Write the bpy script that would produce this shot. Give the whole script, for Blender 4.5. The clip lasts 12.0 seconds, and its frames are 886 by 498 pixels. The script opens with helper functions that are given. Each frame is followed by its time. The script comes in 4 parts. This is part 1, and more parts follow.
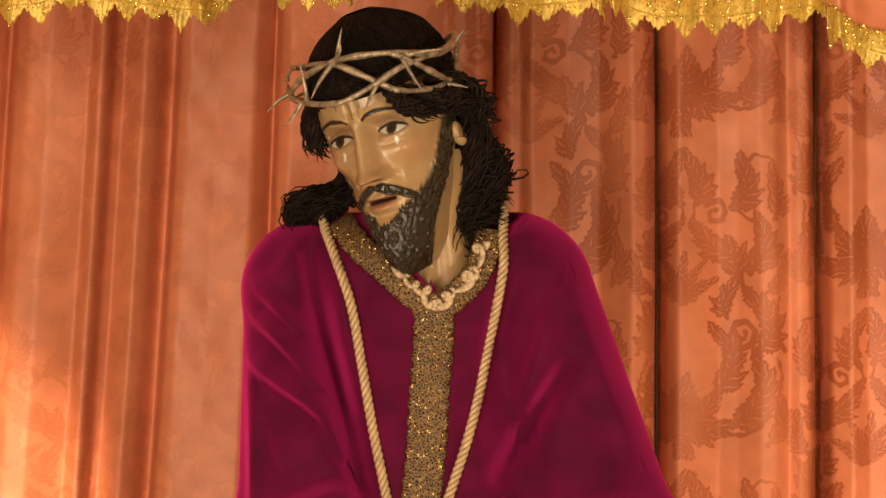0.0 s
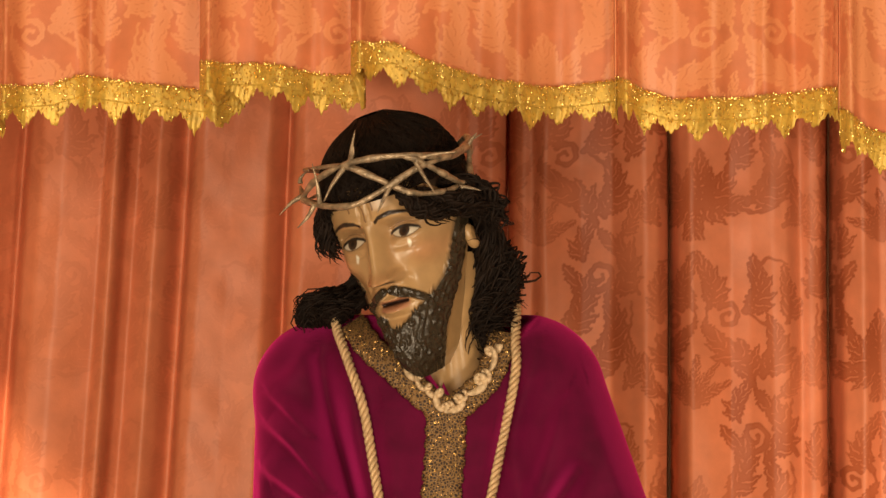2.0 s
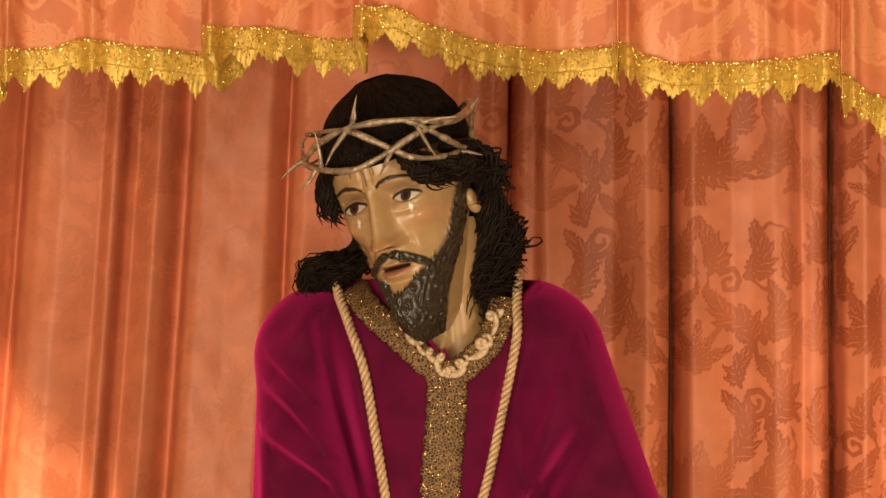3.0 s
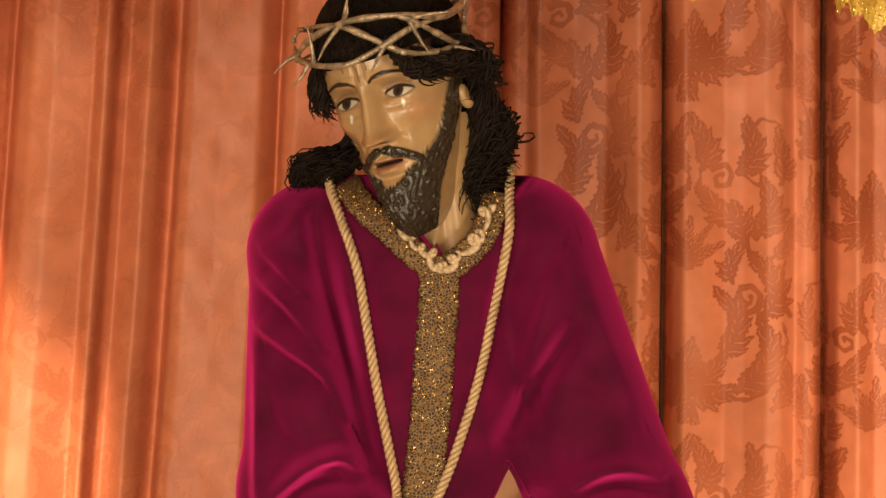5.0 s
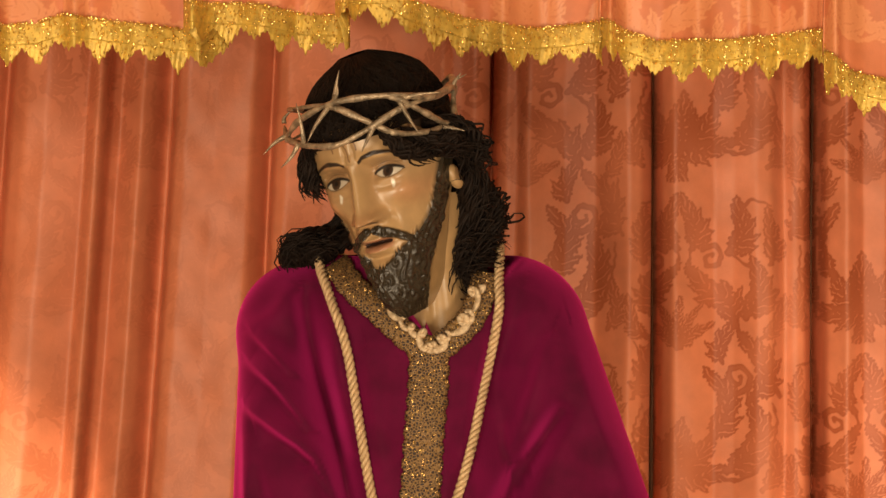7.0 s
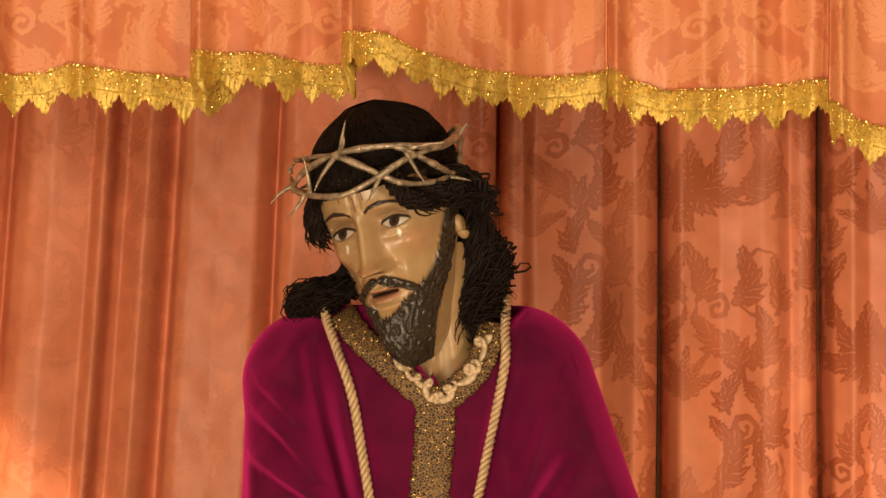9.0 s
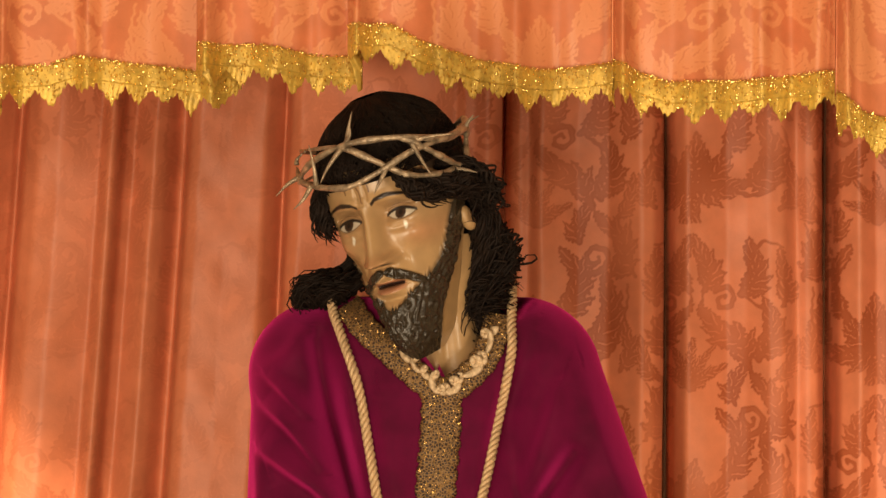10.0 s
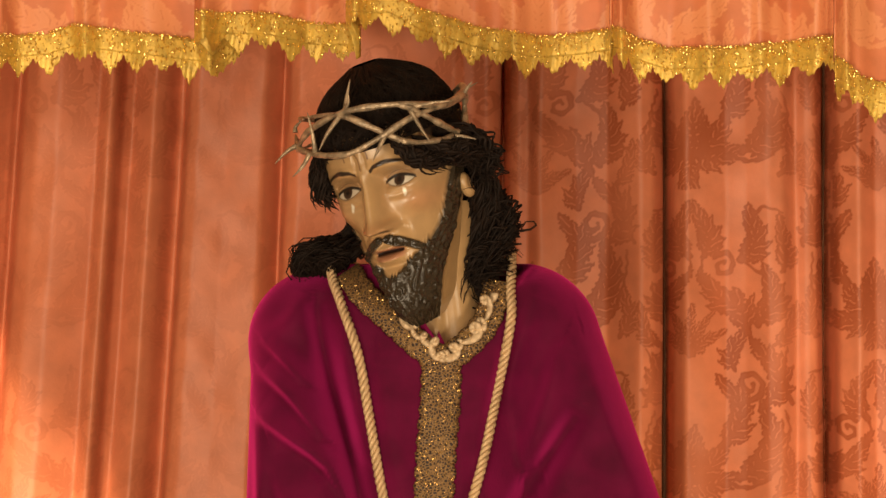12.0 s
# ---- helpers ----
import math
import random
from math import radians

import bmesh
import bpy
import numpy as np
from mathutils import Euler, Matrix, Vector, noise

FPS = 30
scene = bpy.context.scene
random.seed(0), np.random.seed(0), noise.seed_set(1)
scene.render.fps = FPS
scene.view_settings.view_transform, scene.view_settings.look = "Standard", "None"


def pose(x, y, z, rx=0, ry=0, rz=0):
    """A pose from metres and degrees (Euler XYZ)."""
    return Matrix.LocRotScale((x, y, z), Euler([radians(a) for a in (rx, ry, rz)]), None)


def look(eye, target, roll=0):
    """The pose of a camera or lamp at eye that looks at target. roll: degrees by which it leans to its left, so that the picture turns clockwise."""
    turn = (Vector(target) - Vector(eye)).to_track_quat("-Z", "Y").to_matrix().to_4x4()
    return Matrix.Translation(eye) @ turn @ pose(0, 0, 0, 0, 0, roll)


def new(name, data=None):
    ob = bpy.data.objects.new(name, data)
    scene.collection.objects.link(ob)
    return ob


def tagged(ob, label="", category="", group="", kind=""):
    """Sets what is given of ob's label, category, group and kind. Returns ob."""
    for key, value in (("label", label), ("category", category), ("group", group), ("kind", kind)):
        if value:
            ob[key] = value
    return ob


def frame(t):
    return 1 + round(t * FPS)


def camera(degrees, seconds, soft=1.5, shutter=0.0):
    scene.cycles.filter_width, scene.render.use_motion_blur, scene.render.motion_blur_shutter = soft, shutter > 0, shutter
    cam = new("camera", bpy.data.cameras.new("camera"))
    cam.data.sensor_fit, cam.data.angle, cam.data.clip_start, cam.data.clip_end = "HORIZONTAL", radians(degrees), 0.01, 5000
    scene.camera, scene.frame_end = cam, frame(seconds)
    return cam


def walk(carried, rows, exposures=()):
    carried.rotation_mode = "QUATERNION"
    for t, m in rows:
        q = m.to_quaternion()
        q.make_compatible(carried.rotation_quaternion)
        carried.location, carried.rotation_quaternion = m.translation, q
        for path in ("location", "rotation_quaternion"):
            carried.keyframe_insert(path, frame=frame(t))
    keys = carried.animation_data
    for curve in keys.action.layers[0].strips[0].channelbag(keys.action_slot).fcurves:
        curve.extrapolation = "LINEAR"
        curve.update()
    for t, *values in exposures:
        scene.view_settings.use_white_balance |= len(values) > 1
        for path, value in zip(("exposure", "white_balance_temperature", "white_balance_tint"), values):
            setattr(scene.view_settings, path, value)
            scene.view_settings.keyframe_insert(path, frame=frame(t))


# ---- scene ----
cam = camera(16.0, 12.0)
EYE = 1.70
# seconds, yaw, pitch, roll in degrees
ROWS = [
    (0.0, -0.246, -1.614, 0.260),
    (0.5, -0.194, -1.214, 0.202),
    (1.0, -0.170, -0.086, 0.153),
    (1.5, -0.072, 0.158, 0.146),
    (2.0, -0.017, 0.250, 0.090),
    (2.5, 0.000, 0.000, 0.000),
    (3.0, 0.010, -0.391, -0.027),
    (3.2, 0.006, -0.576, -0.030),
    (4.8, -0.097, -2.208, -0.090),
    (5.0, -0.128, -2.290, -0.093),
    (5.5, -0.218, -2.407, -0.127),
    (6.0, -0.268, -1.852, -0.135),
    (6.5, -0.296, -1.113, -0.088),
    (7.0, -0.314, -0.833, -0.140),
    (7.5, -0.353, -0.408, -0.167),
    (7.7, -0.373, -0.264, -0.165),
    (9.3, -0.160, 0.078, -0.113),
    (9.5, -0.140, 0.068, -0.113),
    (10.0, -0.086, -0.077, -0.122),
    (10.5, -0.135, -0.280, -0.032),
    (11.0, -0.109, -0.434, 0.093),
    (11.5, -0.096, -0.546, 0.121),
    (12.0, -0.103, -0.678, 0.139),
]
walk(cam, [(t, pose(0, 0, EYE, 90 + pitch, roll, yaw)) for t, yaw, pitch, roll in ROWS])

# ---- light: warm altar lamps, with two added fills ----
world = bpy.data.worlds.new("world")
scene.world = world
world.use_nodes = True
world.node_tree.nodes["Background"].inputs[0].default_value = (1.0, 0.82, 0.62, 1)
world.node_tree.nodes["Background"].inputs[1].default_value = 0.25


def area(name, eye, target, size, watts, colour):
    data = bpy.data.lights.new(name, "AREA")
    data.shape, data.size, data.energy, data.color = "DISK", size, watts, colour
    ob = new(name, data)
    ob.matrix_world = look(eye, target)
    return ob


def spot(name, eye, target, watts, colour, degrees, size=0.05):
    data = bpy.data.lights.new(name, "SPOT")
    data.energy, data.color, data.spot_size, data.spot_blend, data.shadow_soft_size = watts, colour, radians(degrees), 0.35, size
    ob = new(name, data)
    ob.matrix_world = look(eye, target)
    return ob


area("altar_lamps", (-0.80, 0.35, 0.95), (0, 3.5, 1.6), 1.40, 82, (1.0, 0.79, 0.54))
# two added soft fills, right and overhead, with no known source
area("aisle_fill", (1.25, 1.2, 1.30), (0.25, 3.6, 1.6), 0.5, 25, (1.0, 0.79, 0.54))
area("nave_fill", (-0.3, 0.3, 3.2), (0, 3.5, 1.6), 0.8, 24, (1.0, 0.81, 0.58))
spot("altar_lamp_west", (-0.85, 2.9, 0.80), (-0.68, 3.85, 1.22), 95, (1.0, 0.74, 0.44), 30, 0.02)
spot("altar_lamp_east", (0.62, 3.1, 0.55), (0.42, 3.85, 1.05), 36, (1.0, 0.76, 0.48), 46)
scene.view_settings.exposure = 0.0


# ---- materials ----
def material(name, colour, rough=0.6, metal=0.0, vary=0.15, scale=40.0, bump=0.1, bump_scale=300.0, sheen=0.0, spec=0.5):
    """A surface with two scales of variation in tone and a fine relief."""
    m = bpy.data.materials.new(name)
    m.use_nodes = True
    n, l = m.node_tree.nodes, m.node_tree.links
    b = n["Principled BSDF"]
    b.inputs["Roughness"].default_value, b.inputs["Metallic"].default_value = rough, metal
    b.inputs["Specular IOR Level"].default_value = spec
    b.inputs["Sheen Weight"].default_value = sheen
    pos = n.new("ShaderNodeTexCoord")
    big, small = n.new("ShaderNodeTexNoise"), n.new("ShaderNodeTexNoise")
    big.inputs["Scale"].default_value, small.inputs["Scale"].default_value = scale, bump_scale
    big.inputs["Detail"].default_value = 5
    for t in (big, small):
        l.new(pos.outputs["Object"], t.inputs["Vector"])
    ramp = n.new("ShaderNodeMapRange")
    ramp.inputs["From Min"].default_value, ramp.inputs["From Max"].default_value = 0.25, 0.75
    ramp.inputs["To Min"].default_value, ramp.inputs["To Max"].default_value = 1 - vary, 1 + vary
    l.new(big.outputs["Fac"], ramp.inputs["Value"])
    mul = n.new("ShaderNodeVectorMath")
    mul.operation = "SCALE"
    mul.inputs[0].default_value = colour
    l.new(ramp.outputs[0], mul.inputs["Scale"])
    l.new(mul.outputs[0], b.inputs["Base Color"])
    bp = n.new("ShaderNodeBump")
    bp.inputs["Strength"].default_value, bp.inputs["Distance"].default_value = bump, 0.002
    l.new(small.outputs["Fac"], bp.inputs["Height"])
    l.new(bp.outputs[0], b.inputs["Normal"])
    return m


def woven(name, ground, figure, rough, figure_rough):
    """Damask: a figure woven into the ground in another sheen, from the mesh's attribute 'weave'."""
    m = material(name, ground, rough, vary=0.12, scale=38.0, bump=0.12, bump_scale=420.0, sheen=0.10)
    n, l = m.node_tree.nodes, m.node_tree.links
    b = n["Principled BSDF"]
    b.inputs["Sheen Tint"].default_value = (*ground, 1)
    b.inputs["Specular IOR Level"].default_value = 0.35
    at = n.new("ShaderNodeAttribute")
    at.attribute_name = "weave"
    mix = n.new("ShaderNodeMix")
    mix.data_type = "RGBA"
    link = b.inputs["Base Color"].links[0]
    l.new(link.from_socket, mix.inputs["A"])
    mix.inputs["B"].default_value = (*figure, 1)
    l.new(at.outputs["Fac"], mix.inputs["Factor"])
    l.new(mix.outputs["Result"], b.inputs["Base Color"])
    r = n.new("ShaderNodeMapRange")
    r.inputs["To Min"].default_value, r.inputs["To Max"].default_value = rough, figure_rough
    l.new(at.outputs["Fac"], r.inputs["Value"])
    l.new(r.outputs[0], b.inputs["Roughness"])
    return m


def painted(name, attribute, rough):
    m = material(name, (1, 1, 1), rough, vary=0.12, scale=60.0, bump=0.05, bump_scale=500.0)
    n, l = m.node_tree.nodes, m.node_tree.links
    at = n.new("ShaderNodeAttribute")
    at.attribute_name = attribute
    l.new(at.outputs["Color"], [x for x in n if x.type == "VECT_MATH"][0].inputs[0])
    return m


DAMASK = woven("salmon_damask", (0.58, 0.186, 0.090), (0.33, 0.078, 0.028), 0.47, 0.47)
VALANCE = woven("valance_damask", (0.60, 0.188, 0.080), (0.72, 0.285, 0.125), 0.46, 0.36)
VELVET = material("purple_velvet", (0.076, 0.0010, 0.021), 0.80, vary=0.42, scale=22.0, bump=0.2, bump_scale=700.0, sheen=0.80, spec=0.12)
VELVET.node_tree.nodes["Principled BSDF"].inputs["Sheen Tint"].default_value = (1.0, 0.04, 0.34, 1)
LINING = material("tan_lining", (0.32, 0.155, 0.08), 0.8)
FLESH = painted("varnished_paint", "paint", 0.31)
HAIR = material("dark_hair", (0.010, 0.0055, 0.0035), 0.62, spec=0.14, vary=0.5, scale=80.0, bump=0.3, bump_scale=900.0)
BEARD = material("carved_beard", (0.026, 0.019, 0.011), 0.27, vary=0.4, scale=90.0, bump=0.25, bump_scale=500.0)
GOLD = material("gold_braid", (0.66, 0.43, 0.075), 0.42, 0.30, vary=0.30, scale=110.0, bump=0.35, bump_scale=420.0)
GLITTER = material("gold_tinsel", (0.95, 0.70, 0.22), 0.22, 0.9, vary=0.2, scale=200.0, bump=0.2, bump_scale=600.0)
SEQUIN = material("gold_sequin", (0.42, 0.26, 0.085), 0.24, 0.75, vary=0.5, scale=200.0, bump=0.4, bump_scale=600.0)
TRIM = material("gold_lace_ground", (0.19, 0.095, 0.034), 0.55, 0.1, vary=0.95, scale=300.0, bump=0.9, bump_scale=450.0)
tn, tl = TRIM.node_tree.nodes, TRIM.node_tree.links  # openwork: gold threads over dark maroon gaps
cells = tn.new("ShaderNodeTexVoronoi")
cells.feature = "DISTANCE_TO_EDGE"
cells.inputs["Scale"].default_value = 300.0
tl.new([x for x in tn if x.type == "TEX_COORD"][0].outputs["Object"], cells.inputs["Vector"])
gap = tn.new("ShaderNodeMapRange")
gap.inputs["From Min"].default_value, gap.inputs["From Max"].default_value = 0.06, 0.20
tl.new(cells.outputs["Distance"], gap.inputs["Value"])
over = tn.new("ShaderNodeMix")
over.data_type = "RGBA"
tl.new(gap.outputs[0], over.inputs["Factor"])
over.inputs["A"].default_value, over.inputs["B"].default_value = (0.22, 0.120, 0.038, 1), (0.018, 0.008, 0.006, 1)
tl.new(over.outputs["Result"], tn["Principled BSDF"].inputs["Base Color"])
CORD = material("gold_cord", (0.54, 0.37, 0.20), 0.45, 0.2, vary=0.2, scale=120.0, bump=0.5, bump_scale=900.0)
LACE = material("ivory_lace", (0.60, 0.45, 0.28), 0.7, vary=0.15, scale=200.0, bump=0.6, bump_scale=700.0)
THORN = material("silvered_thorn", (0.30, 0.225, 0.145), 0.34, 0.40, vary=0.75, scale=110.0, bump=0.7, bump_scale=350.0)
PLASTER = material("plaster", (0.62, 0.52, 0.40), 0.9, vary=0.08, scale=3.0, bump=0.2, bump_scale=60.0)
STONE = material("stone_floor", (0.30, 0.25, 0.20), 0.6, vary=0.2, scale=4.0, bump=0.2, bump_scale=80.0)
WOOD = material("dark_wood", (0.12, 0.06, 0.03), 0.45, vary=0.3, scale=12.0, bump=0.2, bump_scale=120.0)


# ---- mesh helpers ----
def surface(name, P, closed=False, mats=(), cap=False, attr=None):
    """A smooth sheet over a grid of points P[i, j]; closed joins the last column to the first. attr: name -> values."""
    r, c = P.shape[:2]
    i, j = np.meshgrid(np.arange(r - 1), np.arange(c if closed else c - 1), indexing="ij")
    k = (j + 1) % c
    quads = np.stack([i * c + j, i * c + k, (i + 1) * c + k, (i + 1) * c + j], -1).reshape(-1, 4)
    me = bpy.data.meshes.new(name)
    me.vertices.add(r * c)
    me.vertices.foreach_set("co", np.ascontiguousarray(P, dtype=np.float32).ravel())
    me.loops.add(quads.size)
    me.loops.foreach_set("vertex_index", quads.astype(np.int32).ravel())
    me.polygons.add(len(quads))
    me.polygons.foreach_set("loop_start", np.arange(0, quads.size, 4, dtype=np.int32))
    me.polygons.foreach_set("use_smooth", np.ones(len(quads), dtype=bool))
    for key, val in (attr or {}).items():
        val = np.asarray(val, dtype=np.float32)
        if val.ndim == 3:
            a = me.attributes.new(key, "FLOAT_COLOR", "POINT")
            a.data.foreach_set("color", np.concatenate([val.reshape(-1, 3), np.ones((r * c, 1), np.float32)], 1).ravel())
        else:
            a = me.attributes.new(key, "FLOAT", "POINT")
            a.data.foreach_set("value", val.ravel())
    for m in mats:
        me.materials.append(m)
    me.update(calc_edges=True)
    me.validate()
    return me


def pieces(P, label, names, mats, parent, closed=True):
    """Cut one smooth sheet into sewn pieces by a label for each face; the normals run on across the seams."""
    full = surface("whole", P, closed=closed)
    nor = np.zeros(len(full.vertices) * 3, dtype=np.float32)
    full.vertices.foreach_get("normal", nor)
    nor = nor.reshape(-1, 3)
    quads = np.zeros(len(full.loops), dtype=np.int32)
    full.loops.foreach_get("vertex_index", quads)
    quads = quads.reshape(-1, 4)
    flat = P.reshape(-1, 3)
    for k, (name, mat, text) in enumerate(zip(names, mats, label[1])):
        q = quads[label[0].ravel() == k]
        ids, back = np.unique(q, return_inverse=True)
        me = bpy.data.meshes.new(name)
        me.from_pydata(flat[ids].tolist(), [], back.reshape(-1, 4).tolist())
        me.materials.append(mat)
        me.polygons.foreach_set("use_smooth", np.ones(len(q), dtype=bool))
        me.update()
        me.normals_split_custom_set_from_vertices(nor[ids].tolist())
        part(name, me, parent, text)
    bpy.data.meshes.remove(full)


def smooth_path(points, n):
    """n points on a Catmull-Rom curve through the points."""
    p = np.array(points, float)
    p = np.vstack([2 * p[0] - p[1], p, 2 * p[-1] - p[-2]])
    t = np.linspace(0, len(p) - 3 - 1e-6, n)
    k = t.astype(int)
    f = (t - k)[:, None]
    a, b, c, d = p[k], p[k + 1], p[k + 2], p[k + 3]
    return 0.5 * (2 * b + (c - a) * f + (2 * a - 5 * b + 4 * c - d) * f ** 2 + (3 * b - a - 3 * c + d) * f ** 3)


def tube(path, radius, sides=8):
    """Verts and faces of a closed tube of changing radius along a path."""
    p = np.asarray(path, float)
    n = len(p)
    rad = np.broadcast_to(radius, (n,))
    tan = np.gradient(p, axis=0)
    tan /= np.linalg.norm(tan, axis=1)[:, None] + 1e-9
    ref = np.array([0.31, 0.87, 0.38])
    a = np.cross(tan, ref)
    a /= np.linalg.norm(a, axis=1)[:, None] + 1e-9
    b = np.cross(tan, a)
    ang = np.arange(sides) * 2 * np.pi / sides
    v = p[:, None] + rad[:, None, None] * (np.cos(ang)[None, :, None] * a[:, None] + np.sin(ang)[None, :, None] * b[:, None])
    v = v.reshape(-1, 3)
    f = [(i * sides + j, i * sides + (j + 1) % sides, (i + 1) * sides + (j + 1) % sides, (i + 1) * sides + j) for i in range(n - 1) for j in range(sides)]
    f += [tuple(range(sides))[::-1], tuple((n - 1) * sides + j for j in range(sides))]
    return v, f


class Heap:
    """Gathers pieces of geometry into one mesh."""

    def __init__(self):
        self.v, self.f, self.m, self.count = [], [], [], 0

    def add(self, v, f, mat=0):
        v = np.asarray(v, float)
        self.v.append(v)
        self.f += [tuple(i + self.count for i in q) for q in f]
        self.m += [mat] * len(f) if isinstance(mat, int) else list(mat)
        self.count += len(v)

    def mesh(self, name, mats, smooth=True):
        me = bpy.data.meshes.new(name)
        me.from_pydata(np.vstack(self.v).tolist(), [], self.f)
        for m in mats:
            me.materials.append(m)
        me.polygons.foreach_set("material_index", np.array(self.m, dtype=np.int32))
        me.polygons.foreach_set("use_smooth", np.full(len(self.f), smooth, dtype=bool))
        me.update()
        return me


def part(name, me, parent, label=""):
    ob = new(name, me)
    ob.parent = parent
    return tagged(ob, label)


def box(name, lo, hi, mat, kind="structure", label="", category=""):
    h = Heap()
    x, y, z = zip(lo, hi)
    v = [(x[i], y[j], z[k]) for i in (0, 1) for j in (0, 1) for k in (0, 1)]
    h.add(v, [(0, 1, 3, 2), (4, 6, 7, 5), (0, 4, 5, 1), (2, 3, 7, 6), (0, 2, 6, 4), (1, 5, 7, 3)])
    return tagged(new(name, h.mesh(name, [mat], False)), label, category, kind=kind)


# ---- the chapel, plain, closing the place ----
box("floor", (-3, -2.5, -0.1), (3, 4.6, 0), STONE, label="plain grey stone chapel floor", category="floor")
box("wall_north", (-3, 4.4, 0), (3, 4.6, 4), PLASTER, label="plain cream plaster wall behind the curtain", category="wall")
box("wall_south", (-3, -2.5, 0), (3, -2.3, 4), PLASTER, label="plain cream plaster chapel wall", category="wall")
box("wall_east", (3, -2.5, 0), (3.2, 4.6, 4), PLASTER, label="plain cream plaster chapel wall", category="wall")
box("wall_west", (-3.2, -2.5, 0), (-3, 4.6, 4), PLASTER, label="plain cream plaster chapel wall", category="wall")
box("ceiling", (-3.2, -2.5, 4), (3.2, 4.6, 4.1), PLASTER, label="plain cream plaster chapel ceiling", category="ceiling")


box("curtain_rail", (-1.2, 3.60, 2.36), (1.2, 4.40, 2.46), WOOD, label="dark wooden rail board fixed to the wall", category="rail")


# ---- damask figure, drawn once on a fine raster and repeated ----
TILE_W, TILE_H, CELL = 0.30, 0.46, 0.0006
REPEAT = 0.86  # size of the woven repeat


def lobe(shape, x0, y0, ang, length, width, curve=0.0, vein=True):
    """One lobe of a leaf with a notched rim: where it covers, and where its vein runs."""
    Y, X = shape
    c, s = math.cos(ang), math.sin(ang)
    q = ((X - x0) * c + (Y - y0) * s) / length
    t = -(X - x0) * s + (Y - y0) * c - curve * length * q * q
    half = width * np.sin(np.pi * np.clip(q, 0, 1) ** 0.62) ** 0.75 * (0.60 + 0.40 * np.abs(np.sin(4.4 * np.pi * np.clip(q, 0, 1) + 0.5)))
    cover = np.clip((half - np.abs(t)) / 0.0010 + 0.4, 0, 1) * (q > 0) * (q < 1)
    line = np.clip((0.0009 - np.abs(t)) / 0.0006 + 0.5, 0, 1) * (q > 0.12) * (q < 0.80) if vein else 0 * q
    return cover, line


def acanthus(img, points, size, count=5, sides=(1, -1), stem=0.17):
    """A leaf along a curved rib: overlapping notched lobes on its sides and a tip, light veins left open."""
    p = smooth_path(points, 48)
    d = np.gradient(p, axis=0)
    reach = size * 1.7
    i0, i1 = max(0, int((p[:, 1].min() - reach) / CELL)), min(img.shape[0], int((p[:, 1].max() + reach) / CELL) + 1)
    j0, j1 = max(0, int((p[:, 0].min() - reach) / CELL)), min(img.shape[1], int((p[:, 0].max() + reach) / CELL) + 1)
    if i1 <= i0 or j1 <= j0:
        return
    shape = np.mgrid[i0:i1, j0:j1] * CELL
    cover, veins = np.zeros(shape[0].shape), np.zeros(shape[0].shape)
    for k in range(0, 48, 2):
        r = np.hypot(shape[1] - p[k, 0], shape[0] - p[k, 1])
        cover = np.maximum(cover, np.clip((size * stem * (1.15 - k / 70) - r) / 0.001 + 0.5, 0, 1))
    for n in range(count):
        f = (n + 0.5) / count
        k = int(47 * (0.06 + 0.86 * f))
        a = math.atan2(d[k, 1], d[k, 0])
        for sg in sides:
            ln = size * (0.62 + 0.48 * math.sin(math.pi * (0.2 + 0.7 * f)))
            c, v = lobe(shape, *p[k], a + sg * (1.15 - 0.6 * f), ln, ln * 0.33, -sg * 0.34)
            veins = np.maximum(veins * (1 - c), v)
            cover = np.maximum(cover, c)
    c, v = lobe(shape, *p[-2], math.atan2(d[-1, 1], d[-1, 0]), size * 1.0, size * 0.36)
    cover, veins = np.maximum(cover, c), np.maximum(veins, v)
    img[i0:i1, j0:j1] = np.maximum(img[i0:i1, j0:j1], cover * (1 - 0.85 * veins))


def scroll(img, x0, y0, r0, start, turns, hand, width):
    """A spiral tendril that thins towards its eye."""
    Y, X = np.mgrid[0:img.shape[0], 0:img.shape[1]] * CELL
    for f in np.linspace(0, 1, 90):
        a, r = start + hand * turns * 6.283 * f, r0 * (1 - 0.82 * f)
        w = width * (1.1 - 0.5 * f)
        img[:] = np.maximum(img, np.clip((w - np.hypot(X - x0 - r * math.cos(a), Y - y0 - r * math.sin(a))) / 0.001 + 0.5, 0, 1))


def stalk(img, points, width):
    """A winding stem, thicker at its foot."""
    Y, X = np.mgrid[0:img.shape[0], 0:img.shape[1]] * CELL
    p = smooth_path(points, 70)
    for k in range(70):
        img[:] = np.maximum(img, np.clip((width * (1.2 - k / 110) - np.hypot(X - p[k, 0], Y - p[k, 1])) / 0.001 + 0.5, 0, 1))


